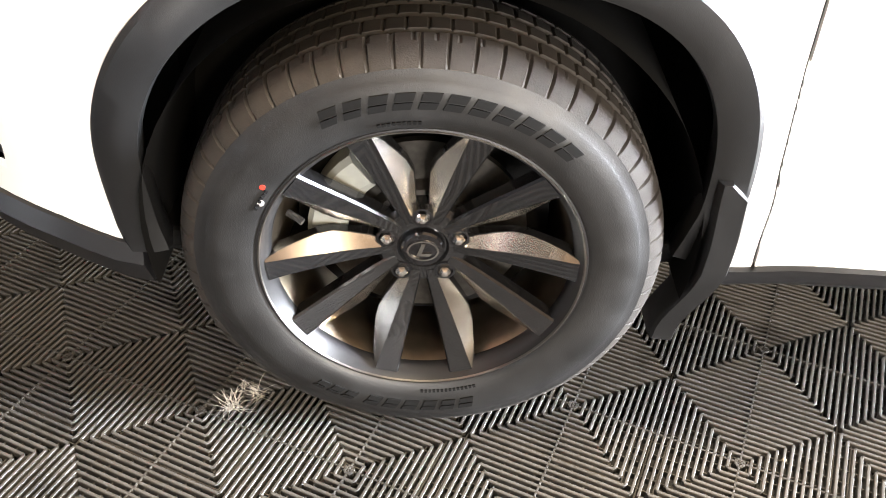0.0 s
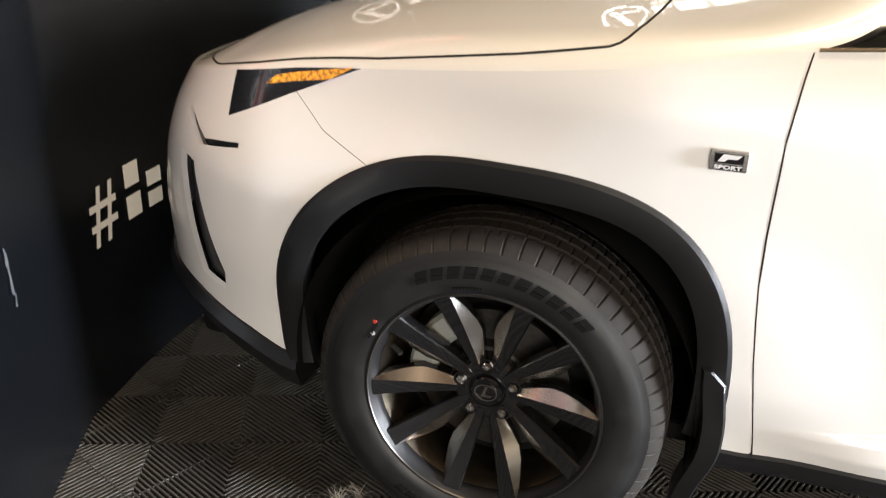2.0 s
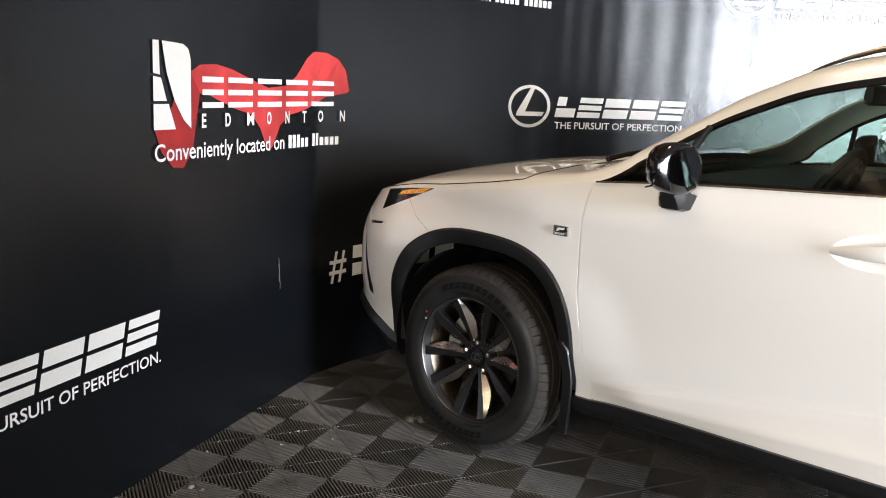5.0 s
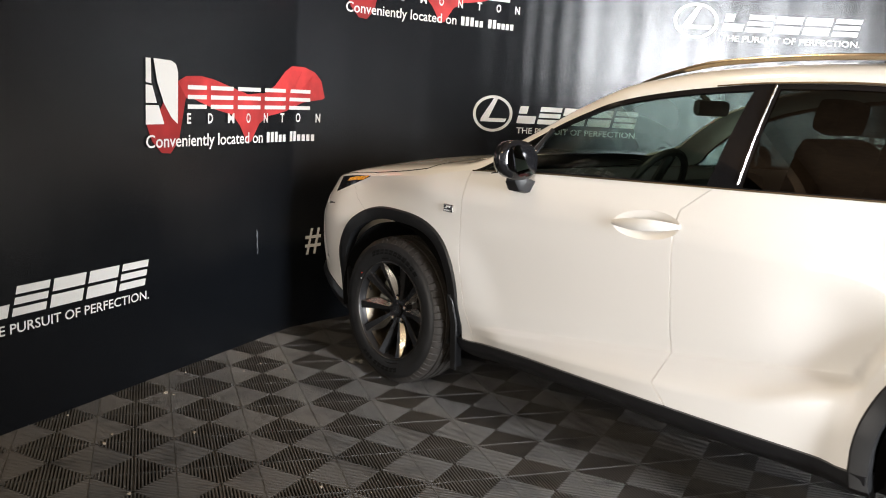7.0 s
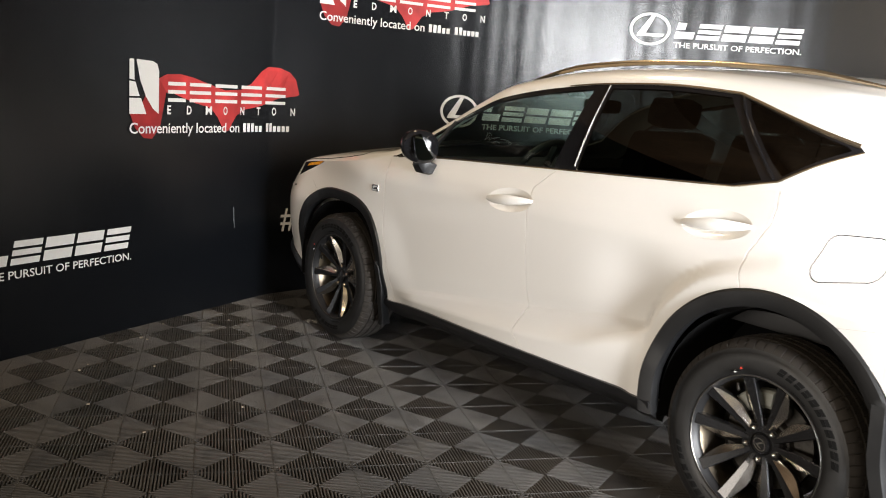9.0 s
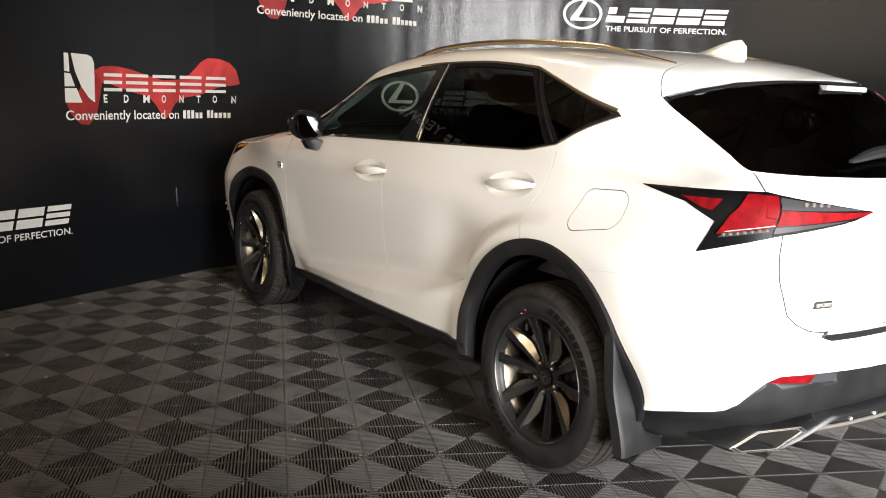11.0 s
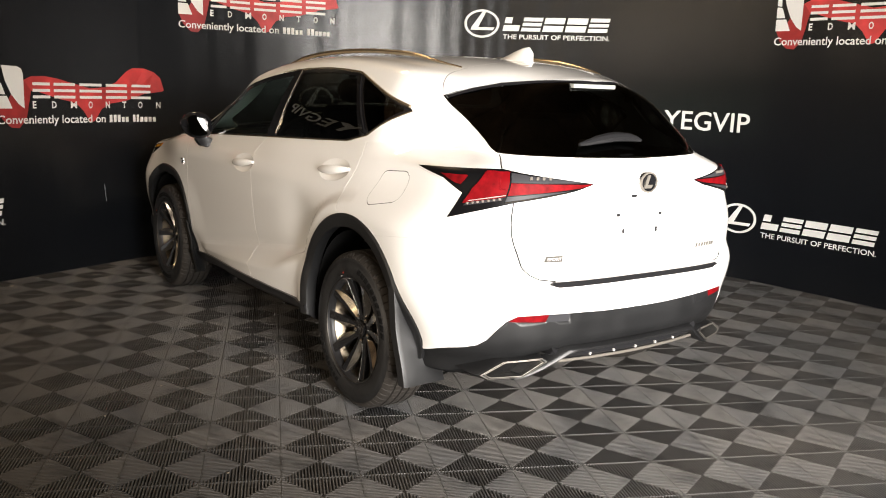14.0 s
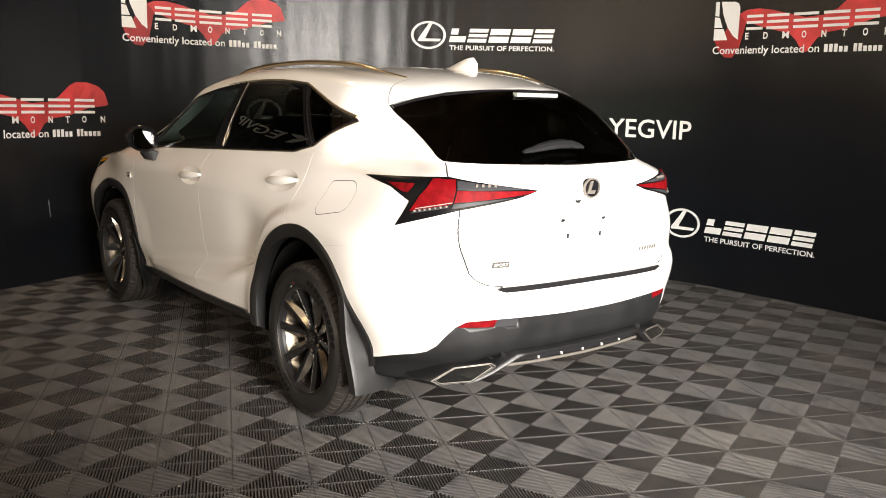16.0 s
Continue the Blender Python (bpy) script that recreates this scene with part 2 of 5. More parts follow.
# ---- the car's outer surface: a lower shell P(s, z) and an upper shell U(x, v) ----
def herm(xs, ys):
    """A smooth curve through a few knots, flat where they turn."""
    xs, ys = list(xs), list(ys)
    d = [(ys[i + 1] - ys[i]) / (xs[i + 1] - xs[i]) for i in range(len(xs) - 1)]
    m = [d[0]] + [0.0 if d[i - 1] * d[i] <= 0 else 2 * d[i - 1] * d[i] / (d[i - 1] + d[i]) for i in range(1, len(d))] + [d[-1]]

    def at(x):
        if x <= xs[0]:
            return ys[0]
        if x >= xs[-1]:
            return ys[-1]
        i = 0
        while x > xs[i + 1]:
            i += 1
        h = xs[i + 1] - xs[i]
        t = (x - xs[i]) / h
        return ((2 * t**3 - 3 * t * t + 1) * ys[i] + (t**3 - 2 * t * t + t) * h * m[i]
                + (3 * t * t - 2 * t**3) * ys[i + 1] + (t**3 - t * t) * h * m[i + 1])
    return at


def ease(a, b, x):
    t = min(1.0, max(0.0, (x - a) / (b - a)))
    return t * t * (3 - 2 * t)


XA_F, XA_R, ARC = -0.42, 2.95, 0.9
S_F, S_R = XA_F - ARC, XA_R + ARC
PROFILE = herm((0.16, 0.30, 0.40, 0.50, 0.58, 0.70, 0.85, 0.95, 1.02, 1.08, 1.13, 1.22),
               (0.80, 0.845, 0.852, 0.856, 0.860, 0.872, 0.884, 0.886, 0.876, 0.856, 0.838, 0.79))
CREASE = herm((0.3, 0.6, 0.775, 1.546, 2.15, 2.35), (0.37, 0.405, 0.432, 0.545, 0.635, 0.66))
RIDGE = herm((0.3, 0.6, 1.0, 1.52, 1.82, 2.16, 2.35), (0.355, 0.375, 0.405, 0.450, 0.487, 0.618, 0.65))
X_REAR = herm((0.28, 0.36, 0.42, 0.50, 0.57, 0.70, 0.735, 0.78, 0.95, 1.09, 1.15, 1.22),
              (3.38, 3.47, 3.53, 3.545, 3.55, 3.56, 3.545, 3.515, 3.52, 3.535, 3.50, 3.42))
X_FRONT = herm((0.14, 0.30, 0.42, 0.60, 0.80, 0.92, 1.02), (-0.92, -0.99, -1.01, -1.00, -0.95, -0.88, -0.76))
Z_TOP = herm((S_F, -0.9, -0.7, -0.42, -0.2, 0.2, 0.5, 0.83, 1.3, 1.75, 2.43, 2.7, 2.95, 3.4, S_R),
             (0.86, 0.89, 0.93, 0.965, 0.985, 1.035, 1.088, 1.109, 1.131, 1.152, 1.185, 1.20, 1.20, 1.195, 1.185))
Z_BOT = herm((S_F, -0.75, -0.55, -0.42, 0.47, 0.61, 0.75, 1.5, 2.25, 3.1, 3.235, 3.34, 3.37, 3.40, 3.43, 3.456, 3.54, 3.60, 3.77, S_R),
             (0.45, 0.440, 0.385, 0.338, 0.322, 0.338, 0.350, 0.378, 0.385, 0.386, 0.426, 0.458, 0.485, 0.529, 0.567, 0.586, 0.589, 0.587, 0.578, 0.577))

BULGE = herm((0.45, 0.8, 1.2, 1.55, 2.3), (0.842, 0.863, 0.894, 0.910, 0.912))


def width(x, z):
    w = PROFILE(z)
    mid = ease(0.30, 0.55, x) * ease(2.50, 2.25, x)
    crease, ridge = CREASE(x), RIDGE(x)
    if z < crease:
        foot = PROFILE(crease)
        t = min(1.0, (crease - z) / (crease - ridge))
        flared = foot + (BULGE(x) - foot) * t - (0.10 + 0.5 * ease(1.3, 0.5, x)) * max(0.0, ridge - z)
        w += (flared - w) * mid
        w += ((0.850 if x < 1 else 0.880) - w) * (1 - mid) * ease(0.60, 0.40, z)
    else:
        w -= 0.013 * math.exp(-((z - crease - 0.012) / 0.055) ** 2) * mid * ease(crease, crease + 0.012, z)
    for xc, zc, r0, lip in ((0.0, 0.41, 0.475, 0.857 + 0.028 * ease(0.42, 0.75, z) - (0.045 * ease(0.50, 0.32, z) if x > 0 else 0.0)), (2.665, 0.425, 0.470, 0.912)):
        d = math.hypot(x - xc, max(0.0, z - zc))
        fade = (0.32 if x < xc else 0.24) if xc < 1 else (0.10 if x < xc else 0.42)
        near = ease(r0 + fade, r0 + (0.012 if xc < 1 else 0.012 + 0.024 * ease(0.52, 0.72, z)), d)
        w += near * (lip - w) * ease(1.06, 0.90, z)
    w -= 0.020 * math.exp(-((x - 2.10) / 0.17) ** 2) * ease(1.0, 0.80, z) * ease(0.50, 0.64, z)
    w -= 0.115 * ease(2.6, 3.05, x) * ease(1.125, 1.205, z)
    high = ease(0.86, 1.06, z)
    w -= (0.035 * ease(1.6, 2.6, x) + 0.04 * ease(2.5, 3.1, x)) * high
    w -= 0.09 * ease(0.3, -0.45, x) * ease(0.72, 1.0, z)
    w -= 0.105 * ease(2.92, 3.13, x) * ease(0.68, 0.36, z)
    w -= 0.030 * ease(-0.2, -0.42, x) * ease(0.62, 0.36, z)
    return w


def P(s, z, side=-1):
    """The lower shell: s runs along the flank (s = x there) and round the corners to the middle of nose and tail."""
    if s > XA_R:
        a, xa, xe, n = (s - XA_R) / ARC * math.pi / 2, XA_R, X_REAR(z), 3.3
    elif s < XA_F:
        a, xa, xe, n = (XA_F - s) / ARC * math.pi / 2, XA_F, X_FRONT(z), 2.25
    else:
        return (s, side * width(s, z), z)
    c, q = abs(math.cos(a)), abs(math.sin(a))
    r = (c**n + q**n) ** (-1 / n)
    x = xa + (xe - xa) * r * q
    return (x, side * width(x, z) * r * c, z)


X0, X1 = -0.84, 3.455
Z_MID = herm((X0, -0.7, -0.5, -0.2, 0.2, 0.36, 0.6, 0.9, 1.2, 1.5, 1.9, 2.4, 2.8, 3.1, 3.2, 3.24, 3.33, X1),
             (0.885, 0.965, 1.025, 1.082, 1.125, 1.145, 1.285, 1.45, 1.552, 1.596, 1.61, 1.60, 1.57, 1.52, 1.495, 1.44, 1.33, 1.19))
Z_SH = herm((X0, -0.42, 0.2, 0.40, 0.50, 0.60, 0.72, 0.83, 0.95, 1.08, 1.234, 1.44, 1.70, 2.0, 2.31, 2.78, 2.98, 3.2, 3.3, X1),
            (0.865, 0.99, 1.078, 1.105, 1.135, 1.205, 1.29, 1.36, 1.415, 1.465, 1.502, 1.535, 1.56, 1.57, 1.555, 1.495, 1.45, 1.385, 1.30, 1.19))


def s_of_x(x, z):
    if XA_F <= x <= XA_R:
        return x
    lo, hi = (XA_R, S_R) if x > XA_R else (XA_F, S_F)
    for _ in range(30):
        mid = (lo + hi) / 2
        if abs(P(mid, z)[0] - 1.0) < abs(x - 1.0):
            lo = mid
        else:
            hi = mid
    return (lo + hi) / 2


def s_of_y(y, z, rear=True):
    """The s at which the tail (or nose) is |y| from the middle."""
    lo, hi = (XA_R, S_R) if rear else (XA_F, S_F)
    for _ in range(30):
        mid = (lo + hi) / 2
        if abs(P(mid, z)[1]) > abs(y):
            lo = mid
        else:
            hi = mid
    return (lo + hi) / 2


_BASE = {}


def base_at(x):
    k = round(x, 4)
    if k not in _BASE:
        z = 1.0
        for _ in range(8):
            s = s_of_x(x, z)
            z = Z_TOP(s)
        _BASE[k] = (abs(P(s, z)[1]), z)
    return _BASE[k]


def U(x, v, side=-1):
    """The upper shell: v = 0 at the belt, about 0.5 at the roof's edge, 1 in the middle."""
    yb, zb = base_at(x)
    zs, zc = max(Z_SH(x), zb + 0.004), max(Z_MID(x), zb + 0.006)
    lean = 0.42 + 0.36 * ease(1.15, 0.65, x) + 0.5 * ease(2.9, 3.15, x)
    ys = max(yb - lean * (zs - zb) - 0.006, 0.3 * yb)
    zc = max(zc, zs + 0.004)
    hs = math.hypot(yb - ys, zs - zb)
    r = min(0.06, 0.45 * hs)
    q = 1 - r / hs
    a = (yb + (ys - yb) * q, zb + (zs - zb) * q)
    yr = ys - min(0.07, 0.3 * ys)
    crown = lambda y: zs + (zc - zs) * (1 - abs(y / ys) ** 2.3)
    if v <= 0.45:
        t = v / 0.45
        y, z = yb + (a[0] - yb) * t, zb + (a[1] - zb) * t
        y += 0.012 * math.sin(math.pi * t) * min(1, hs / 0.3)
    elif v <= 0.6:
        t = (v - 0.45) / 0.15
        y = (1 - t) ** 2 * a[0] + 2 * t * (1 - t) * ys + t * t * yr
        z = (1 - t) ** 2 * a[1] + 2 * t * (1 - t) * (zs + 0.002) + t * t * crown(yr)
    else:
        y = yr * (1 - (v - 0.6) / 0.4)
        z = crown(y)
    return (x, side * y, z)
# ---- the curved backdrop: plan line by arc length ----
def smooth_line(knots, steps=24):
    pts = []
    for i in range(len(knots) - 1):
        p0, p1, p2, p3 = (np.array(knots[min(max(j, 0), len(knots) - 1)], float) for j in (i - 1, i, i + 1, i + 2))
        for k in range(steps):
            t = k / steps
            pts.append(0.5 * (2 * p1 + (p2 - p0) * t + (2 * p0 - 5 * p1 + 4 * p2 - p3) * t * t + (3 * p1 - p0 - 3 * p2 + p3) * t**3))
    pts.append(np.array(knots[-1], float))
    return np.array(pts)


PLAN_END = smooth_line(((-1.045, -0.765), (-1.085, -0.3), (-1.05, 0.4), (-0.87, 1.1),
                    (-0.56, 1.68), (-0.15, 2.17), (0.52, 2.73), (1.1, 3.02), (1.7, 3.2), (2.2, 3.26), (2.8, 3.30), (4.0, 3.32), (5.2, 3.30), (6.4, 3.2)))
PLAN = np.concatenate((np.linspace((0.62, -4.8), (-1.045, -0.765), 120)[:-1], PLAN_END))
PLAN_L = np.concatenate(([0], np.cumsum(np.hypot(*np.diff(PLAN, axis=0).T))))


def on_wall(l, z, off=0.0):
    """A point on the backdrop: l metres along it, z up, off metres in front of the cloth."""
    x, y = np.interp(l, PLAN_L, PLAN[:, 0]), np.interp(l, PLAN_L, PLAN[:, 1])
    a, b = (np.array([np.interp(l + d, PLAN_L, PLAN[:, 0]), np.interp(l + d, PLAN_L, PLAN[:, 1])]) for d in (-0.03, 0.03))
    t = (b - a) / max(1e-9, np.hypot(*(b - a)))
    return (x + t[1] * off, y - t[0] * off, z)

# ---- cutting the shells into panels, in their own flat coordinates ----
def flat_grid(us, rows, v_of):
    bm = bmesh.new()
    grid = [[bm.verts.new((u, v_of(u, j / rows), 0)) for j in range(rows + 1)] for u in us]
    for a, b in zip(grid, grid[1:]):
        for j in range(rows):
            bm.faces.new((a[j], b[j], b[j + 1], a[j + 1]))
    bm.faces.layers.int.new("tag")
    return bm


def carve(bm, poly, tag, only=None):
    """Cut the convex outline poly into the sheet and give the faces inside it the tag."""
    layer = bm.faces.layers.int["tag"]
    area2 = sum(a[0] * b[1] - b[0] * a[1] for a, b in zip(poly, poly[1:] + poly[:1]))
    poly = list(poly) if area2 > 0 else list(poly)[::-1]
    lo, hi = [min(p[k] for p in poly) for k in (0, 1)], [max(p[k] for p in poly) for k in (0, 1)]
    inside = []
    for f in bm.faces:
        if only is not None and f[layer] not in only:
            continue
        xs, ys = [v.co.x for v in f.verts], [v.co.y for v in f.verts]
        if max(xs) >= lo[0] and min(xs) <= hi[0] and max(ys) >= lo[1] and min(ys) <= hi[1]:
            inside.append(f)
    for p, q in zip(poly, poly[1:] + poly[:1]):
        n = Vector((q[1] - p[1], p[0] - q[0], 0))
        if n.length < 1e-7 or not inside:
            continue
        geom = list({g for f in inside for g in (f, *f.edges, *f.verts)})
        out = bmesh.ops.bisect_plane(bm, geom=geom, dist=1e-6, plane_co=(*p, 0), plane_no=n)["geom"]
        c0 = Vector((*p, 0))
        inside = [g for g in out if isinstance(g, bmesh.types.BMFace) and (g.calc_center_median() - c0).dot(n) < 0]
    for f in inside:
        f[layer] = tag
    return inside


def seam(bm, pts, tag=2, width=0.0045, only=(0,), tall=1.0):
    for a, b in zip(pts, pts[1:]):
        a, b = Vector(a), Vector(b)
        d = (b - a).normalized()
        n = Vector((-d.y, d.x * tall)) * width / 2
        a, b = a - d * width * 0.3, b + d * width * 0.3
        carve(bm, [tuple(a + n), tuple(a - n), tuple(b - n), tuple(b + n)], tag, only)


def islands(bm, tag):
    layer = bm.faces.layers.int["tag"]
    left, out = {f for f in bm.faces if f[layer] == tag}, []
    while left:
        todo, isle = [left.pop()], []
        while todo:
            f = todo.pop()
            isle.append(f)
            for e in f.edges:
                for g in e.link_faces:
                    if g in left:
                        left.discard(g)
                        todo.append(g)
        out.append(isle)
    return out


def tagged_faces(bm, tag):
    layer = bm.faces.layers.int["tag"]
    return [f for f in bm.faces if f[layer] == tag]


def normal_at(fn, a, b, side):
    h = 0.004
    da = Vector(fn(a + h, b, side)) - Vector(fn(a - h, b, side))
    db = Vector(fn(a, b + h, side)) - Vector(fn(a, b - h, side))
    n = da.cross(db) * (-side)
    return n.normalized() if n.length > 1e-9 else Vector((0, 0, 1))


def emit(name, faces, fn, mat, parent, sides=(-1,), push=0.0, label="", rim=0.0):
    """Lay flat faces onto the shell fn as one panel; push moves it out (or a rule of (u, v)); rim folds its free edges inwards."""
    verts, norms, polys, seen = [], [], [], {}
    for side in sides:
        local = {}
        for f in faces:
            idx = []
            for v in f.verts:
                if v not in local:
                    u, w = v.co.x, v.co.y
                    n = normal_at(fn, u, w, side)
                    p = Vector(fn(u, w, side)) + n * (push(u, w) if callable(push) else push)
                    key = tuple(round(c, 4) for c in p) if abs(p.y) < 1e-3 else (side, v)
                    if key in seen:
                        local[v] = seen[key]
                        norms[seen[key]] = (norms[seen[key]] + n).normalized()
                    else:
                        seen[key] = local[v] = len(verts)
                        verts.append(p), norms.append(n)
                idx.append(local[v])
            idx = list(dict.fromkeys(idx))
            if len(idx) > 2:
                polys.append(idx if side < 0 else idx[::-1])
    if rim:
        count = {}
        for poly in polys:
            for a, b in zip(poly, poly[1:] + poly[:1]):
                count[(a, b)] = 1
        deep = {}
        for a, b in [k for k in count if (k[1], k[0]) not in count]:
            for k in (a, b):
                if k not in deep:
                    deep[k] = len(verts)
                    verts.append(verts[k] - norms[k] * rim)
                    norms.append(norms[k].copy())
            polys.append([b, a, deep[a], deep[b]])
    mesh = bpy.data.meshes.new(name)
    mesh.from_pydata([tuple(v) for v in verts], [], polys)
    mesh.validate()
    mesh.materials.append(mat)
    mesh.shade_smooth()
    if callable(push):
        pass
    elif len(mesh.vertices) == len(norms):
        mesh.normals_split_custom_set_from_vertices([tuple(n) for n in norms])
    ob = new(name, mesh)
    ob.parent = parent
    return tagged(ob, label) if label else ob


def arc(cx, cz, r, a0, a1, n):
    return [(cx + r * math.cos(radians(a0 + (a1 - a0) * i / n)), cz + r * math.sin(radians(a0 + (a1 - a0) * i / n))) for i in range(n + 1)]


car = tagged(new("car"), "white pearl compact SUV parked on black ribbed tiles before the backdrop", "car")
# wheel x, arch centre x and z, half width, height, squareness behind and ahead
WHEELS = ((0.0, -0.001, 0.400, 0.450, 0.453, 3.0, 2.5), (2.66, 2.665, 0.425, 0.462, 0.462, 2.0, 2.0))


def arch(cx, cz, rx, rz, n_back, n_fore, a0, a1, n):
    out = []
    for i in range(n + 1):
        a = radians(a0 + (a1 - a0) * i / n)
        c, q = math.cos(a), math.sin(a)
        k = 2 / (n_back if c > 0 else n_fore)
        out.append((cx + math.copysign(abs(c) ** k, c) * rx, cz + abs(q) ** k * rz))
    return out


# lower shell
us = [S_F + (S_R - S_F) * i / 172 for i in range(173)]


def row_height(u, k):
    """Rows of the flank: even at nose and tail, along the ridge and the crease of the doors between the wheels."""
    z0, z1 = Z_BOT(u), Z_TOP(u)
    even = z0 + (z1 - z0) * k
    along = ease(0.25, 0.45, u) * ease(2.45, 2.28, u)
    if not along:
        return even
    ridge, crease = max(RIDGE(u), z0 + 0.012), max(CREASE(u), z0 + 0.03)
    bent = float(np.interp(k, (0.0, 5 / 48, 10 / 48, 12 / 48, 1.0), (z0, ridge, crease, crease + 0.022, z1)))
    return even + (bent - even) * along


low = flat_grid(us, 48, row_height)
for _, cx, cz, rx, rz, nb, nf in WHEELS:
    carve(low, arch(cx, cz, rx, rz, nb, nf, 0, 180, 44) + [(cx - rx + 0.006, 0.34), (cx - rx + 0.03, 0.1), (cx + rx - 0.03, 0.1), (cx + rx - 0.006, 0.34)], 1)
# tail lamps, head lamps, vents
for poly in ([(2.996, 1.130), (3.165, 1.098), (3.37, 1.146)], [(3.165, 1.098), (3.263, 1.05), (3.37, 1.146)],
             [(3.263, 1.05), (3.258, 0.957), (3.425, 1.022), (3.37, 1.146)], [(3.425, 1.022), (3.587, 1.069), (3.642, 1.095), (3.37, 1.146)]):
    carve(low, poly, 3, (0,))
carve(low, [(3.152, 1.113), (3.268, 1.116), (3.246, 1.081), (3.224, 1.085)], 4, (3,))
carve(low, [(3.283, 1.013), (3.398, 1.046), (3.398, 1.134), (3.328, 1.132), (3.294, 1.07)], 4, (3,))
carve(low, [(3.4025, 1.050), (3.50, 1.066), (3.595, 1.081), (3.630, 1.094), (3.4025, 1.097)], 4, (3,))
carve(low, [(3.4025, 1.100), (3.608, 1.099), (3.4025, 1.131)], 5, (3,))
carve(low, [(3.4025, 1.027), (3.565, 1.070), (3.50, 1.062), (3.4025, 1.046)], 9, (3,))
carve(low, [(3.372, 1.072), (3.3985, 1.072), (3.3985, 1.128), (3.379, 1.128)], 10, (4,))
carve(low, [(3.290, 1.004), (3.392, 1.032), (3.392, 1.040), (3.300, 1.018)], 5, (3,))
carve(low, [(-0.245, 0.99), (-0.41, 0.921), (-0.575, 0.860), (-0.605, 0.99), (-0.42, 0.995)], 6, (0,))
carve(low, [(-0.292, 0.977), (-0.46, 0.948), (-0.485, 0.930), (-0.34, 0.951)], 7, (6,))
carve(low, [(-0.712, 0.770), (-0.652, 0.757), (-0.578, 0.520), (-0.588, 0.472), (-0.655, 0.490)], 8, (0,))
carve(low, [(-0.735, 0.85), (-0.712, 0.855), (-0.625, 0.808), (-0.645, 0.794)], 8, (0,))
carve(low, [(-0.645, 0.794), (-0.525, 0.809), (-0.525, 0.819), (-0.625, 0.810)], 8, (0,))
# handle cups
CUPS = ((1.394, 0.995, 0.139, 0.052, 0.08), (2.388, 1.053, 0.134, 0.052, 0.08))
for i, (cx, cz, rx, rz, tilt) in enumerate(CUPS):
    ring = [(cx + rx * math.cos(a) - tilt * rz * math.sin(a), cz + rz * math.sin(a) + tilt * rx * math.cos(a)) for a in (2 * math.pi * k / 24 for k in range(24))]
    carve(low, ring, 20 + i, (0,))
# panel gaps
FD = [(0.478, 1.09), (0.470, 1.045), (0.460, 0.95), (0.459, 0.79), (0.462, 0.70), (0.469, 0.63), (0.480, 0.54), (0.497, 0.432), (0.507, 0.37), (0.518, 0.29)]
BD = [(1.630, 1.17), (1.604, 1.144), (1.515, 1.065), (1.510, 1.02), (1.514, 0.90), (1.526, 0.70), (1.532, 0.55), (1.504, 0.452), (1.585, 0.35)]
RD = [(2.555, 1.23), (2.580, 1.135), (2.575, 1.08), (2.535, 0.985), (2.535, 0.94), (2.560, 0.86), (2.565, 0.80)]
for line, tag in ((FD, 30), (BD, 31), (RD, 32)):
    seam(low, line, tag, 0.0065)
    seam(low, [(x + 0.0018, z) for x, z in line], tag + 3, 0.0026, (tag,))
seam(low, [(-0.41, 0.925), (-0.34, 0.862), (-0.245, 0.815), (-0.22, 0.78)], 2, 0.0014)
seam(low, [(3.262, 1.25), (3.30, 1.195), (3.375, 1.14)], 2, 0.003)
seam(low, [(3.425, 1.03), (3.438, 0.98), (3.475, 0.835), (3.488, 0.775), (3.500, 0.748), (3.522, 0.730), (3.56, 0.722), (3.62, 0.715), (S_R, 0.712)], 2, 0.0048)
seam(low, [(2.84, 0.79), (2.865, 0.825), (3.0, 0.845), (3.262, 0.875), (3.285, 0.99)], 40, 0.0012)
FUEL = []
for fx, fz, turn in ((2.800, 0.988, 180), (2.925, 1.012, 270), (2.922, 1.056, 0), (2.812, 1.048, 90)):
    FUEL += [(fx + 0.042 * math.cos(radians(turn + 18 * k)), fz + 0.042 * math.sin(radians(turn + 18 * k))) for k in range(6)]
FUEL.append(FUEL[0])
seam(low, FUEL, 2, 0.0032)

isles = islands(low, 0)
doors = {}
for isle in isles:
    c = sum((f.calc_center_median() * f.calc_area() for f in isle), Vector()) / sum(f.calc_area() for f in isle)
    size = sum(f.calc_area() for f in isle)
    if size < 0.004 and not (2.7 < c.x < 3.0):
        kind, sides = "body_trim", ((-1, 1),)
    elif c.x < -0.45:
        kind, sides = "front_bumper", ((-1, 1),)
    elif c.x < 0.45:
        kind, sides = "front_fender", ((-1,), (1,))
    elif c.x < 1.5:
        kind, sides = "front_door", ((-1,), (1,))
    elif c.x < 2.45:
        kind, sides = "rear_door", ((-1,), (1,))
    elif 2.75 < c.x < 2.95 and size < 0.1:
        kind, sides = "fuel_flap", ((-1,),)
    elif c.x < 3.3:
        kind, sides = "rear_quarter", ((-1,), (1,))
    elif c.y > 0.76:
        kind, sides = "tailgate", ((-1, 1),)
    else:
        kind, sides = "rear_bumper", ((-1, 1),)
    for sd in sides:
        doors.setdefault(kind, []).append(emit(kind, isle, P, PAINT, car, sd, rim=0.012))
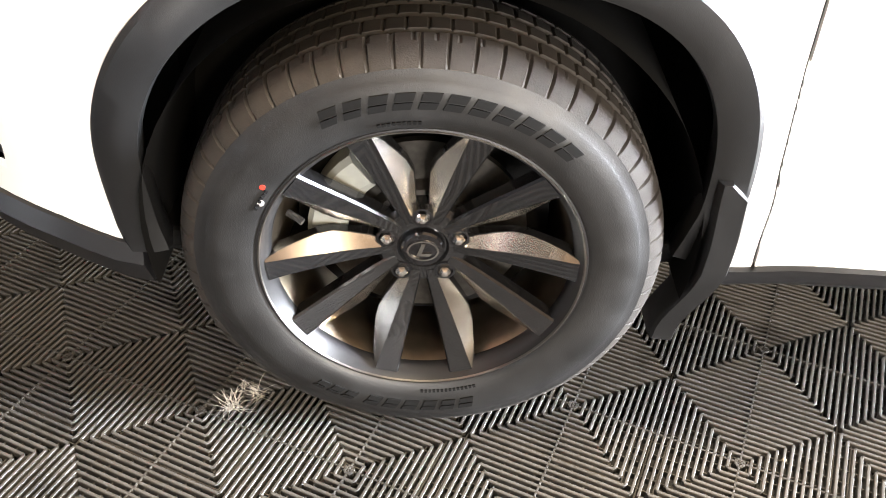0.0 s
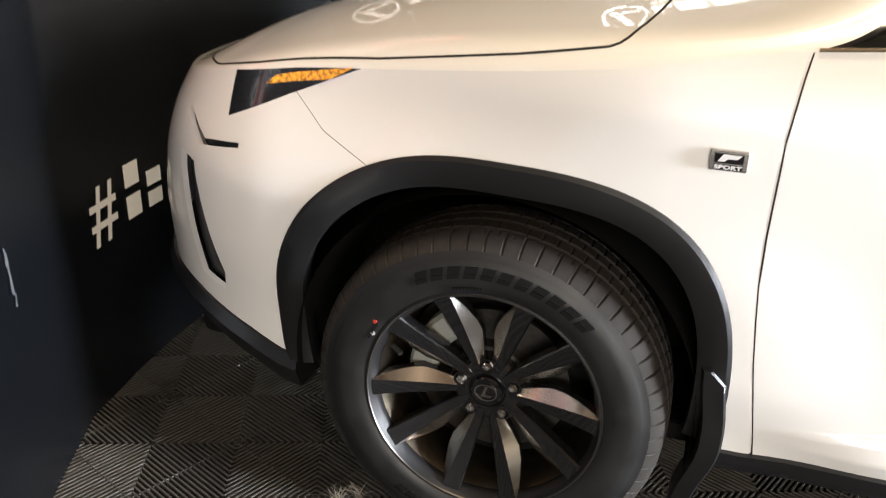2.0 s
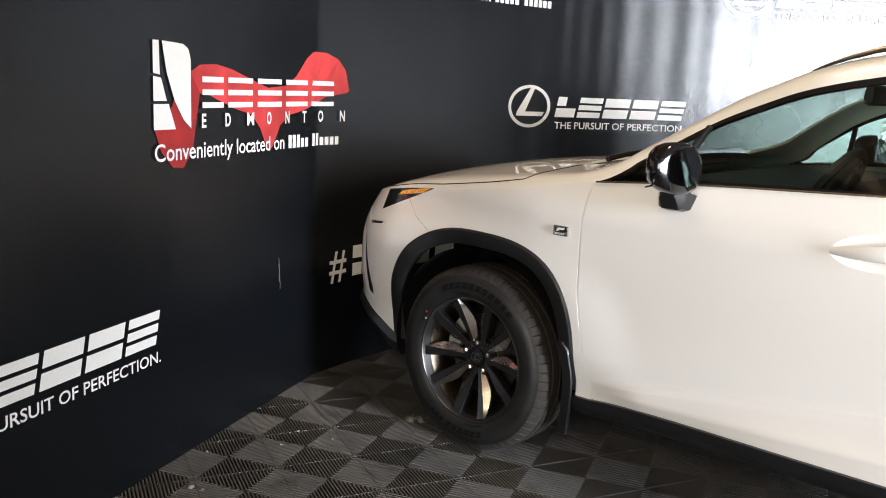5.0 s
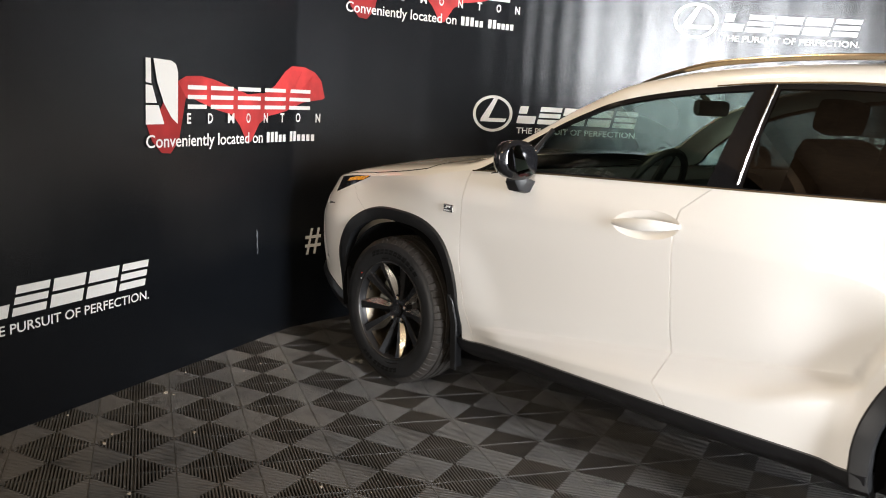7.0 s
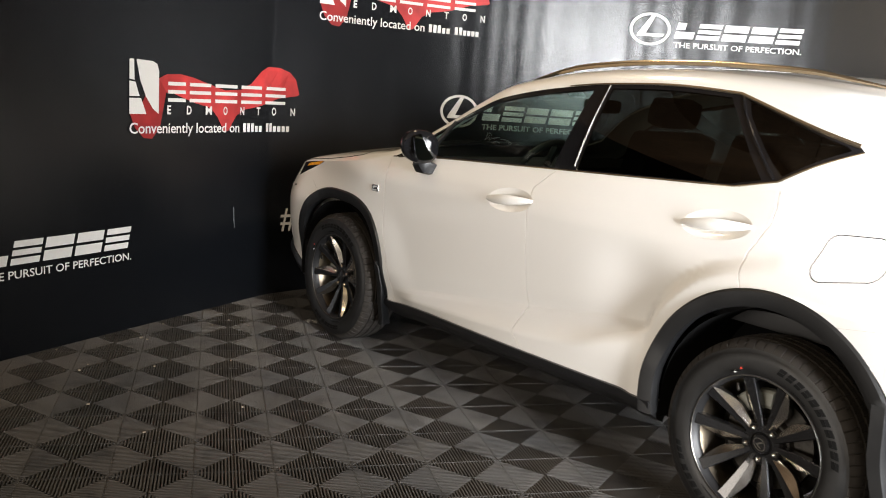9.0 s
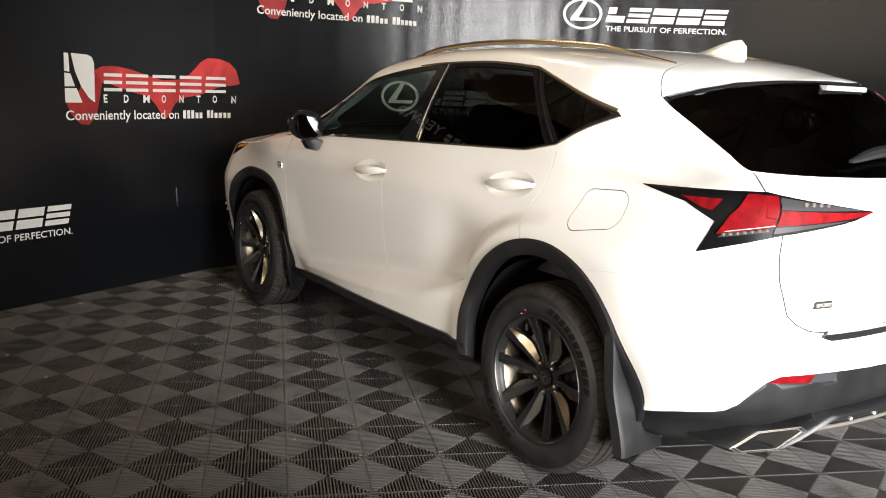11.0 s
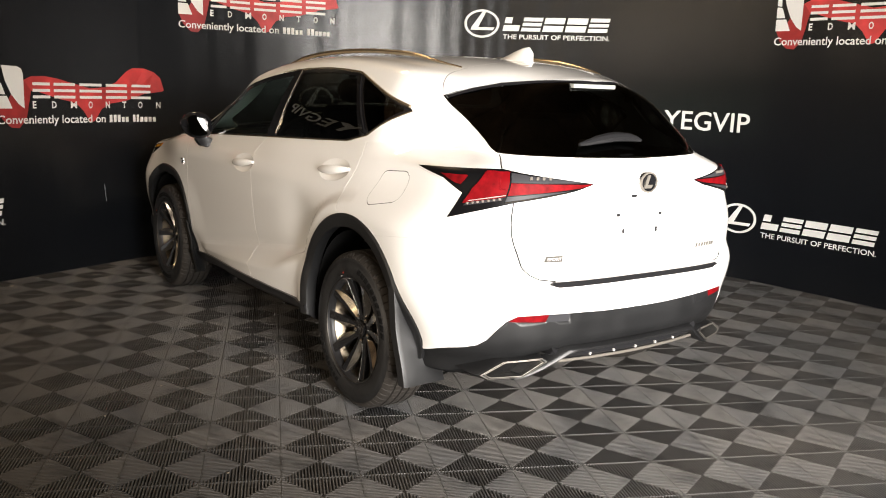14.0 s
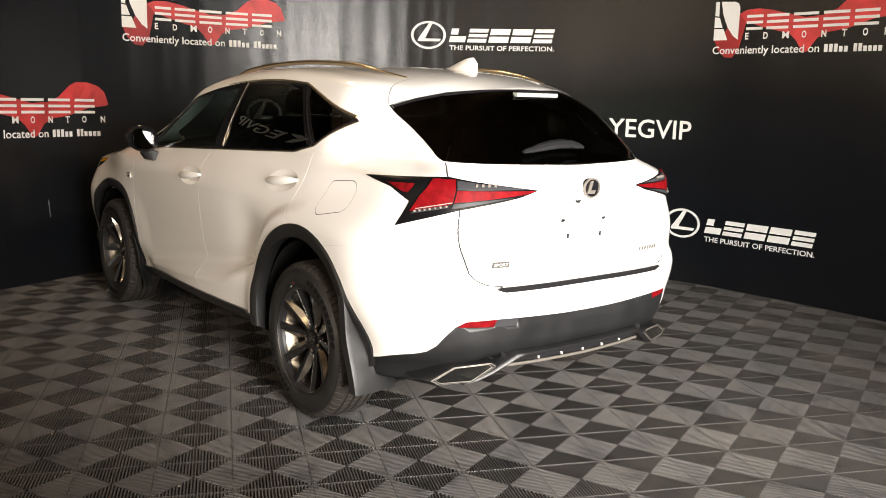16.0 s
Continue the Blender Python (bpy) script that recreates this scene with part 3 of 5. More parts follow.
for line, tag in ((FD, 30), (BD, 31), (RD, 32)):
    def slope(u, w, line=line):
        pts = sorted((z, x) for x, z in line)
        off = u - np.interp(w, [q[0] for q in pts], [q[1] for q in pts])
        return -0.008 * min(1.0, max(0.0, off / 0.0065 + 0.5)) - 0.0005
    for side in (-1, 1):
        emit("door_gap", tagged_faces(low, tag), P, PAINT, car, (side,), push=slope)
        emit("panel_gap", tagged_faces(low, tag + 3), P, GAP, car, (side,), push=-0.007)
for isle in islands(low, 2):
    for side in (-1, 1):
        emit("panel_gap", isle, P, GAP, car, (side,), push=-0.0012)
for isle in islands(low, 40):
    for side in (-1, 1):
        emit("panel_gap", isle, P, SEAL, car, (side,), push=-0.002)
for side in (-1, 1):
    lamp = emit("tail_lamp", [f for t in (3, 4, 5, 9, 10) for f in tagged_faces(low, t)], P, LAMP_BLACK, car, (side,), push=0.003, label="L-shaped tail lamp, gloss black with red lenses", rim=0.02)
    for isle in islands(low, 4):
        emit("red_lens", isle, P, RED_LENS, lamp, (side,), push=0.010, label="red lens", rim=0.01)
    for isle in islands(low, 5):
        emit("clear_lens", isle, P, CLEAR_LENS, lamp, (side,), push=0.009, label="clear grey lens", rim=0.008)
    emit("inner_lens", tagged_faces(low, 10), P, DEEP_RED, lamp, (side,), push=0.009, label="deep red inner lens", rim=0.008)
    emit("lower_lens", tagged_faces(low, 9), P, CLEAR_LENS, lamp, (side,), push=0.008, label="grey lower lens", rim=0.008)
    for k in range(4):
        bm = bmesh.new()
        q = 3.455 + 0.017 * k
        a = Vector(P(q, 1.1135, side)) + normal_at(P, q, 1.1135, side) * 0.0105
        box(bm, a - Vector((0.003, 0.0055, 0.006)), a + Vector((0.003, 0.0055, 0.006)), 0.0015)
        part("reverse_led", bm, BRIGHT_GREY, lamp, "small white reversing light")
    for k in range(7):
        bm = bmesh.new()
        q, h = 3.300 + 0.0142 * k, 1.0125 + 0.0040 * k
        a = Vector(P(q, h, side)) + normal_at(P, q, h, side) * 0.010
        box(bm, a - Vector((0.004, 0.004, 0.004)), a + Vector((0.004, 0.004, 0.004)), 0.0012)
        part("comb_lens", bm, BRIGHT_GREY, lamp, "small clear lens of the lower row")

    def on_lamp(pts, radius, name, mat, label, lift=0.011, side=side, lamp=lamp):
        bm = bmesh.new()
        tube(bm, [Vector(P(a, b, side)) + normal_at(P, a, b, side) * lift for a, b in pts], radius, 6)
        part(name, bm, mat, lamp, label, smooth=True)
    on_lamp([(3.300 + 0.0098 * k, 1.022 + 0.0030 * k) for k in range(11)], 0.0016, "light_guide", BRIGHT, "thin clear light guide")
    on_lamp([(3.330, 1.132), (3.350, 1.1335), (3.372, 1.131), (3.372, 1.100), (3.374, 1.075), (3.398, 1.072)], 0.0014, "light_guide", RED_LENS, "thin red light guide")
    on_lamp([(3.404 + 0.0178 * k, 1.0235 + 0.0046 * k) for k in range(10)], 0.0022, "chrome_line", CHROME, "thin chrome line under the lamp", 0.006)
    head = emit("head_lamp", [f for t in (6, 7) for f in tagged_faces(low, t)], P, GLOSS_BLACK, car, (side,), push=-0.002, label="dark slim headlamp with amber strip", rim=0.02)
    emit("amber_lens", tagged_faces(low, 7), P, AMBER, head, (side,), push=0.004, label="amber turn signal", rim=0.005)
    for isle in islands(low, 8):
        emit("bumper_vent", isle, P, TRIM_BLACK, car, (side,), push=-0.02, label="black slot in the front bumper")
    for i, (cx, cz, rx, rz, tilt) in enumerate(CUPS):
        door = doors["front_door" if i == 0 else "rear_door"][0 if side < 0 else 1]
        def dish(u, w, cx=cx, cz=cz, rx=rx, rz=rz, tilt=tilt):
            a, b = (u - cx) / rx, (w - cz - tilt * (u - cx)) / rz
            return -0.026 * max(0.0, 1 - a * a - b * b)
        emit("handle_cup", tagged_faces(low, 20 + i), P, PAINT, door, (side,), push=dish)
        bm = bmesh.new()
        rings = []
        for k in range(15):
            t = k / 14
            u = cx + rx * (2 * t - 1) * 0.99
            fat = math.sin(math.pi * min(1, max(0.06, t * 0.94 + 0.03))) ** 0.6
            mid = cz + tilt * (u - cx) + 0.002
            base = Vector(P(u, mid, side))
            out = 0.004 + 0.024 * math.sin(math.pi * t) ** 0.7
            w = 0.018 * fat + 0.003
            rings.append([base + Vector((0, side * (out + dy), dz)) for dy, dz in ((-0.010, w * 0.8), (0.0, w), (0.006, w * 0.5), (0.008, 0), (0.006, -w * 0.6), (0.0, -w), (-0.010, -w * 0.8))])
        loft(bm, rings)
        part("door_handle", bm, PAINT, door, "body-coloured pull handle", smooth=50)

# upper shell
ux = [X0 + (X1 - X0) * i / 170 for i in range(171)]
up = flat_grid(ux, 40, lambda u, k: k)
WIN_F = [(0.525, 0.10), (0.54, 0.035), (1.585, 0.016), (1.640, 0.425), (1.10, 0.425), (0.62, 0.41)]
WIN_R = [(1.708, 0.016), (2.38, 0.013), (2.512, 0.050), (2.335, 0.32), (2.275, 0.425), (1.728, 0.43)]
WIN_Q = [(2.555, 0.066), (2.738, 0.256), (2.724, 0.276), (2.338, 0.426), (2.372, 0.345)]
carve(up, [(0.485, 0.02), (0.50, 0.006), (2.42, 0.004), (2.56, 0.045), (2.775, 0.258), (2.757, 0.285), (2.30, 0.445), (1.70, 0.45), (0.95, 0.45), (0.60, 0.445)], 3, (0,))
carve(up, WIN_F, 4, (3,)), carve(up, WIN_R, 5, (3,)), carve(up, WIN_Q, 6, (3,))
carve(up, [(0.40, 1.0), (0.42, 0.72), (0.55, 0.655), (1.24, 0.615), (1.285, 0.80), (1.30, 1.0)], 7, (0,))
carve(up, [(0.200, 1.0), (0.192, 0.85), (0.205, 0.765), (0.245, 0.698), (0.42, 0.72), (0.40, 1.0)], 8, (0,))
HATCH_LOW = ((2.868, 0.435), (2.955, 0.345), (3.055, 0.235), (3.175, 0.130), (3.263, 0.012), (X1, 0.0))
HATCH_TOP = ((2.868, 0.437), (2.955, 0.522), (3.014, 0.611), (3.093, 0.709), (3.135, 0.766), (3.185, 0.89), (3.20, 1.0), (X1, 1.0))
cuts = sorted({q[0] for q in HATCH_LOW + HATCH_TOP})
at_x = lambda line, x: float(np.interp(x, [q[0] for q in line], [q[1] for q in line]))
for xa, xb in zip(cuts, cuts[1:]):
    carve(up, [(xa, at_x(HATCH_LOW, xa)), (xb, at_x(HATCH_LOW, xb)), (xb, at_x(HATCH_TOP, xb)), (xa, at_x(HATCH_TOP, xa))], 9, (0,))
BONNET = [(-0.245, 0.34), (-0.122, 0.389), (-0.06, 0.42), (0.003, 0.448), (0.10, 0.465), (0.173, 0.478), (0.188, 0.494), (0.199, 0.521), (0.215, 0.592), (0.234, 0.648), (0.245, 0.698)]
NOSE = [(-0.245, 0.34), (-0.5, 0.45), (-0.62, 0.5), (-0.74, 0.62)]
seam(up, BONNET, 2, 0.0012)
seam(up, NOSE, 2, 0.0012)
seam(up, [(2.870, 0.436), (2.850, 0.489), (2.828, 0.554), (2.812, 0.62), (2.803, 0.70), (2.797, 0.80), (2.795, 1.0)], 2, 0.004)
for isle in islands(up, 0):
    c = sum((f.calc_center_median() * f.calc_area() for f in isle), Vector()) / sum(f.calc_area() for f in isle)
    if c.x < 0.3 and c.y > 0.5:
        emit("bonnet", isle, U, PAINT, car, (-1, 1), rim=0.01)
    elif c.x > 2.8 and c.y > 0.45 and sum(f.calc_area() for f in isle) < 0.4:
        emit("roof_spoiler", isle, U, PAINT, car, (-1, 1), rim=0.02)
    else:
        emit("roof", isle, U, PAINT, car, (-1, 1), rim=0.01)
for isle in islands(up, 2):
    for side in (-1, 1):
        emit("panel_gap", isle, U, GAP, car, (side,), push=-0.001)
emit("cowl", tagged_faces(up, 8), U, CLAD, car, (-1, 1), push=-0.012, label="black cowl panel below the windscreen")
emit("windscreen", tagged_faces(up, 7), U, SCREEN, car, (-1, 1))
emit("rear_window", tagged_faces(up, 9), U, PRIVACY, car, (-1, 1), push=-0.006, label="dark tinted rear window")
for side in (-1, 1):
    emit("window_surround", tagged_faces(up, 3), U, GLOSS_BLACK, car, (side,), push=0.001, label="gloss black pillars round the side windows", rim=0.012)
    emit("front_side_window", tagged_faces(up, 4), U, SIDE_GLASS, car, (side,), push=-0.003, label="lightly tinted front door glass")
    emit("rear_side_window", tagged_faces(up, 5), U, PRIVACY, car, (side,), push=-0.003, label="dark tinted rear door glass")
    emit("quarter_window", tagged_faces(up, 6), U, PRIVACY, car, (side,), push=-0.003, label="dark tinted quarter glass")

    def along(pts, off, side=side):
        out = []
        for (a, b), (c, d) in zip(pts, pts[1:]):
            for k in range(8):
                u, v = a + (c - a) * k / 8, b + (d - b) * k / 8
                out.append(Vector(U(u, v, side)) + normal_at(U, u, v, side) * off)
        out.append(Vector(U(*pts[-1], side)) + normal_at(U, *pts[-1], side) * off)
        return out
    for line in (BONNET, NOSE):
        bm = bmesh.new()
        tube(bm, along(line, 0.0), 0.0026, 6)
        part("bonnet_gap", bm, GAP, car, "dark gap round the bonnet")
    bm = bmesh.new()
    tube(bm, along([(0.485, 0.012), (2.40, 0.004), (2.55, 0.042), (2.77, 0.256)], 0.002), 0.0034, 6)
    part("window_sill_trim", bm, RAIL, car, "thin bright strip under the windows, warm reflection in its colour", smooth=True)
    bm = bmesh.new()
    tube(bm, along([(1.5, 0.453), (1.95, 0.452), (2.30, 0.447), (2.757, 0.288)], 0.004), lambda t: 0.003 + 0.0055 * t, 6)
    part("window_trim", bm, RAIL, car, "bright metal strip along the window top", smooth=True)
    bm = bmesh.new()
    tube(bm, along([(0.735, 0.03), (0.80, 0.43)], 0.001), 0.011, 6)
    part("window_divider", bm, TRIM_BLACK, car, "dark upright bar in the front door glass", smooth=True)
    bm = bmesh.new()
    tube(bm, along([(1.694, 0.03), (1.713, 0.445)], 0.002), 0.0035, 6)
    part("pillar_trim", bm, DARK_CHROME, car, "thin bright strip on the door pillar", smooth=True)
    bm = bmesh.new()
    tube(bm, along([(2.532, 0.056), (2.352, 0.345), (2.312, 0.43)], 0.001), 0.006, 6)
    part("pillar_strip", bm, GLOSS_BLACK, car, smooth=True)
    # roof rail
    rail = []
    for k in range(33):
        t = k / 32
        x = 1.02 + 1.77 * t
        v = 0.665
        p = Vector(U(x, v, side))
        lift = 0.020 * min(1, math.sin(math.pi * min(1, max(0, t))) * 1.8)
        rail.append(p + Vector((0, 0, lift + 0.003)))
    bm = bmesh.new()
    tube(bm, rail, lambda t: 0.004 + 0.009 * min(1, 6 * t, 4.5 * (1 - t)), 10, 0.9)
    part("roof_rail", bm, RAIL, car, "slim bright metal roof rail", smooth=True)

for v0, v1, x0, x1 in ((0.745, 0.97, 0.300, 0.365), (0.79, 0.99, 0.270, 0.335)):
    bm = bmesh.new()
    run = [(x0 + (x1 - x0) * k / 10, v0 + (v1 - v0) * k / 10) for k in range(11)]
    tube(bm, [Vector(U(a, b, -1)) + normal_at(U, a, b, -1) * (0.012 + 0.010 * math.sin(math.pi * k / 10)) for k, (a, b) in enumerate(run)], lambda t: 0.011 - 0.006 * t, 6)
    part("windscreen_wiper", bm, TRIM_BLACK, car, "black windscreen wiper arm", smooth=True)

# arch cladding, wheel wells, mud flaps
for side in (-1, 1):
    for wx, cx, cz, rx, rz, nb, nf in WHEELS:
        line = [(cx + rx - 0.008, 0.345), (cx + rx - 0.002, 0.385)] + arch(cx, cz, rx, rz, nb, nf, 3, 177, 60) + [(cx - rx + 0.002, 0.385), (cx - rx + 0.010, 0.34)]
        bm = bmesh.new()
        rings = []
        for x, z in line:
            nx, nz = (x - cx), max(0.0, z - cz)
            d = math.hypot(nx, nz)
            nx, nz = nx / d, nz / d
            y = abs(P(x + nx * 0.003, z + nz * 0.003)[1])
            ring = []
            for inn, out in ((-0.001, -0.012), (-0.002, 0.004), (0.006, 0.010), (0.040, 0.008), (0.058, 0.001), (0.060, -0.014), (0.050, -0.055), (0.03, -0.06)):
                ring.append((x - nx * inn, side * (y + out), z - nz * inn))
            rings.append(ring)
        loft(bm, rings)
        part("wheel_arch_trim", bm, CLAD, car, "matt black plastic wheel arch lip", smooth=40)
        bm = bmesh.new()
        rings = [[(cx + 0.405 * math.cos(radians(-12 + 204 * k / 40)), side * y, cz - 0.02 + 0.405 * math.sin(radians(-12 + 204 * k / 40))) for k in range(41)] for y in (0.858, 0.78, 0.62, 0.50)]
        loft(bm, rings, closed=False)
        box(bm, (cx - 0.42, side * 0.50 - 0.01, 0.22), (cx + 0.42, side * 0.50 + 0.01, 0.82))
        part("wheel_well", bm, UNDER, car, smooth=True)
        # mud flap
        bm = bmesh.new()
        rings = []
        top, foot = (0.528, 0.170) if wx < 1 else (0.64, 0.235)
        for k in range(15):
            t = k / 14
            z = top + (foot - top) * t
            if wx < 1:
                xo, yo, yi = 0.406 + 0.014 * ease(0, 0.4, t) - 0.034 * ease(0.45, 1, t), 0.888 - 0.022 * ease(0, 0.45, t) - 0.045 * ease(0.45, 1, t), 0.80 - 0.04 * ease(0, 0.4, t)
            else:
                xo, yo, yi = cx + 0.400 + 0.014 * t, 0.920 - 0.024 * t, 0.86 - 0.12 * ease(0, 0.7, t)
            deep = 0.012 + 0.042 * ease(0, 0.07, t) - 0.006 * ease(0.45, 1, t)
            if wx < 1:
                yi = 0.866 - 0.118 * t
                plan = ((xo - 0.008, yi), (xo - 0.008, yo - 0.012), (xo - 0.003, yo - 0.002), (xo + deep * 0.6, yo), (xo + deep * 0.6 + 0.004, yo - 0.006), (xo + 0.012, yo - 0.016), (xo + 0.006, yo - 0.03), (xo + 0.004, yi))
            else:
                back = xo + 0.045 * ease(0.35, 1.0, t)
                yi = 0.872 - 0.185 * ease(0.0, 1.05, t)
                plan = ((back - 0.016, yi), (back - 0.002, yo - 0.034), (back - 0.004, yo - 0.016), (back - 0.034, yo - 0.008), (back - 0.034, yo), (back + 0.004, yo - 0.004), (back + 0.010, yo - 0.022), (back - 0.002, yi))
            rings.append([(x, side * y, z) for x, y in plan])
        loft(bm, rings)
        part("mud_flap", bm, CLAD, car, "black plastic mud flap behind the wheel", smooth=45)
    # sill
    bm = bmesh.new()
    rings = []
    for k in range(25):
        t = k / 24
        x = 0.42 + (2.26 - 0.42) * t
        zt = Z_BOT(x) + 0.004
        w = width(x, zt)
        rings.append([(x, side * y, z) for y, z in ((w - 0.012, zt), (w + 0.010, zt - 0.004), (w + 0.006, zt - 0.030), (w - 0.035, zt - 0.070), (w - 0.09, zt - 0.10), (w - 0.12, zt - 0.03))])
    loft(bm, rings)
    part("side_sill", bm, TRIM_BLACK, car, "black sill panel below the doors", smooth=40)

bm = bmesh.new()
box(bm, (-0.80, -0.62, 0.22), (3.05, 0.62, 0.36), 0.03)
box(bm, (-0.42, -0.78, 0.30), (3.05, 0.78, 0.34), 0.01)
part("underbody", bm, UNDER, car)

# front lip
bm = bmesh.new()
rings = []
for side, order in ((-1, 1), (1, -1)):
    row = []
    for k in range(25):
        s = S_F + (XA_F - 0.0 - S_F) * k / 24
        zt = Z_BOT(s) + 0.012
        x, y, _ = P(s, zt, side)
        n = normal_at(P, s, zt, side)
        row.append([(x - n.x * i, y - n.y * i, z) for i, z in ((0.02, zt + 0.01), (-0.006, zt), (-0.016, zt - 0.03), (0.01, zt - 0.085), (0.09, zt - 0.10))])
    rings = row[::-1] + rings if side > 0 else rings + row
loft(bm, rings[::-1], closed=True)
part("front_lip", bm, TRIM_BLACK, car, "black lower lip of the front bumper", smooth=40)

# rear valance, reflectors, exhausts, diffuser bar
VAL = herm((3.08, 3.3, 3.42, 3.5, 3.58, S_R), (0.312, 0.302, 0.300, 0.345, 0.412, 0.425))
val = flat_grid([3.08 + (S_R - 3.08) * i / 44 for i in range(45)], 10, lambda u, k: VAL(u) + (Z_BOT(u) + 0.004 - VAL(u)) * k)
carve(val, [(3.434, 0.562), (3.529, 0.557), (3.541, 0.586), (3.458, 0.584)], 4, (0,))
carve(val, [(3.531, 0.557), (3.596, 0.553), (3.602, 0.584), (3.543, 0.586)], 5, (0,))
def undercut(u, z):
    """The lower part of the valance turns inwards below a soft edge."""
    edge = 0.372 + 0.088 * ease(3.2, 3.46, u)
    brow = 0.30 * max(0.0, z - 0.549 + 0.02 * (u - 3.6)) * ease(3.596, 3.606, u)
    return -0.004 - (0.12 + 0.30 * ease(3.44, 3.56, u)) * max(0.0, edge - z) - 0.004 * ease(edge + 0.012, edge, z) - brow


emit("rear_valance", tagged_faces(val, 0), P, CLAD, car, (-1, 1), push=undercut, label="matt black lower rear bumper", rim=0.05)
for side in (-1, 1):
    emit("reflector", tagged_faces(val, 4), P, RED_LENS, car, (side,), push=-0.0030, label="red bumper reflector", rim=0.006)
    emit("reflector_blank", tagged_faces(val, 5), P, CLEAR_LENS if side < 0 else CLAD, car, (side,), push=-0.0036, rim=0.006)
    outer = [(0.725, 0.347), (0.633, 0.396), (0.475, 0.402), (0.456, 0.389), (0.553, 0.329), (0.697, 0.330)]

    def outline(grow, dx):
        return [(3.487 - 0.33 * (abs(y) - 0.466) + dx, side * y, z) for y, z in ((0.59 + (a - 0.59) * grow, 0.365 + (b - 0.365) * grow) for a, b in outer)]
    bm = bmesh.new()
    loft(bm, [outline(1.0, 0.0), outline(1.0, 0.010), outline(0.985, 0.014), outline(0.93, 0.014), outline(0.91, 0.008), outline(0.885, 0.012), outline(0.86, 0.008), outline(0.80, -0.08)], caps=False)
    tip = part("exhaust_finisher", bm, PIPE, car, "six-sided dark bright-edged exhaust finisher", smooth=30)
    bm = bmesh.new()
    bm.faces.new([bm.verts.new(v) for v in outline(0.80, -0.078)])
    part("exhaust_inside", bm, UNDER, tip)
    for grow in (0.975, 0.865):
        bm = bmesh.new()
        ends = outline(grow, 0.012)
        tube(bm, ends + ends[:1], 0.0020 if grow > 0.9 else 0.0016, 6)
        part("bright_edge", bm, BRIGHT_GREY, tip, "bright edge of the finisher", smooth=True)
    bm = bmesh.new()
    loft(bm, [outline(1.005, 0.004), outline(1.05, -0.004), outline(1.10, -0.05), outline(1.06, -0.16)], caps=False)
    part("exhaust_surround", bm, CLAD, car, "matt black housing round the exhaust finisher", smooth=50)
    # moulding that climbs from the exhaust and runs along the diffuser
    bm = bmesh.new()
    rings = []
    for x, y, z, half in ((3.448, 0.585, 0.322, 0.006), (3.466, 0.530, 0.336, 0.013), (3.490, 0.470, 0.366, 0.018), (3.514, 0.410, 0.402, 0.019), (3.530, 0.372, 0.424, 0.015), (3.538, 0.330, 0.430, 0.011), (3.544, 0.20, 0.4285, 0.009), (3.548, 0.0, 0.428, 0.009)):
        lean = 0.55 * ease(0.34, 0.43, y)
        rings.append([(x + dx, side * (y - e * half * lean), z + e * half) for dx, e in ((-0.05, 1.0), (0.0, 1.0), (0.009, 0.35), (0.008, -0.5), (0.0, -1.0), (-0.05, -1.0))])
    loft(bm, rings)
    part("diffuser_wing", bm, CLAD, car, "satin dark moulding joining exhaust and diffuser", smooth=45)
bm = bmesh.new()
prof = [(3.528, 0.420), (3.543, 0.398), (3.526, 0.380), (3.44, 0.374), (3.44, 0.420)]
ys = [-0.43, -0.40, -0.25, 0, 0.25, 0.40, 0.43]
loft(bm, [[(x - 0.12 * (abs(y) / 0.43) ** 2 * 0.35, y, z + 0.028 * ease(0.385, 0.43, abs(y))) for x, z in prof] for y in ys])
bar = part("diffuser_bar", bm, TRIM_BLACK, car, "lower diffuser bar with a bright edge and studs", smooth=30)
bm = bmesh.new()
tube(bm, [(3.536 - 0.042 * (abs(y) / 0.43) ** 2, y, 0.381) for y in (-0.40, -0.25, -0.1, 0, 0.1, 0.25, 0.40)], 0.0065, 8)
part("bright_edge", bm, BRIGHT_GREY, bar, "bright metal edge", smooth=True)
for y in (-0.25, -0.125, 0.0, 0.125, 0.25):
    bm = bmesh.new()
    x = 3.542 - 0.042 * (abs(y) / 0.43) ** 2
    box(bm, (x - 0.006, y - 0.005, 0.393), (x + 0.005, y + 0.005, 0.405), 0.003)
    part("stud", bm, BRIGHT, bar)

# tailgate trim: bright strip, badges, screw holes, latch
def rear_point(y, z, out=0.0):
    side = -1 if y < 0 else 1
    s = s_of_y(y, z)
    return Vector(P(s, z, side)) + normal_at(P, s, z, side) * out


gate = doors["tailgate"][0]
bumper = doors["rear_bumper"][0]
bm = bmesh.new()
rings = []
for k in range(31):
    y = -0.49 + 0.98 * k / 30
    e = 1 - 0.75 * (ease(0.455, 0.49, abs(y)))
    p = rear_point(y, 0.713)
    rings.append([p + Vector((dx, 0, dz * e)) for dx, dz in ((-0.01, 0.013), (0.010, 0.013), (0.016, 0.004), (0.012, -0.014), (-0.01, -0.016))])
loft(bm, rings)
strip = part("tailgate_strip", bm, TRIM_BLACK, gate, "dark satin strip under the tailgate", smooth=30)
bm = bmesh.new()
tube(bm, [rear_point(-0.475 + 0.95 * k / 20, 0.713) + Vector((0.012, 0, 0.014)) for k in range(21)], 0.0055, 6)
part("bright_top_edge", bm, BRIGHT, strip, "bright upper edge", smooth=True)
bm = bmesh.new()
c = rear_point(0.004, 1.094)
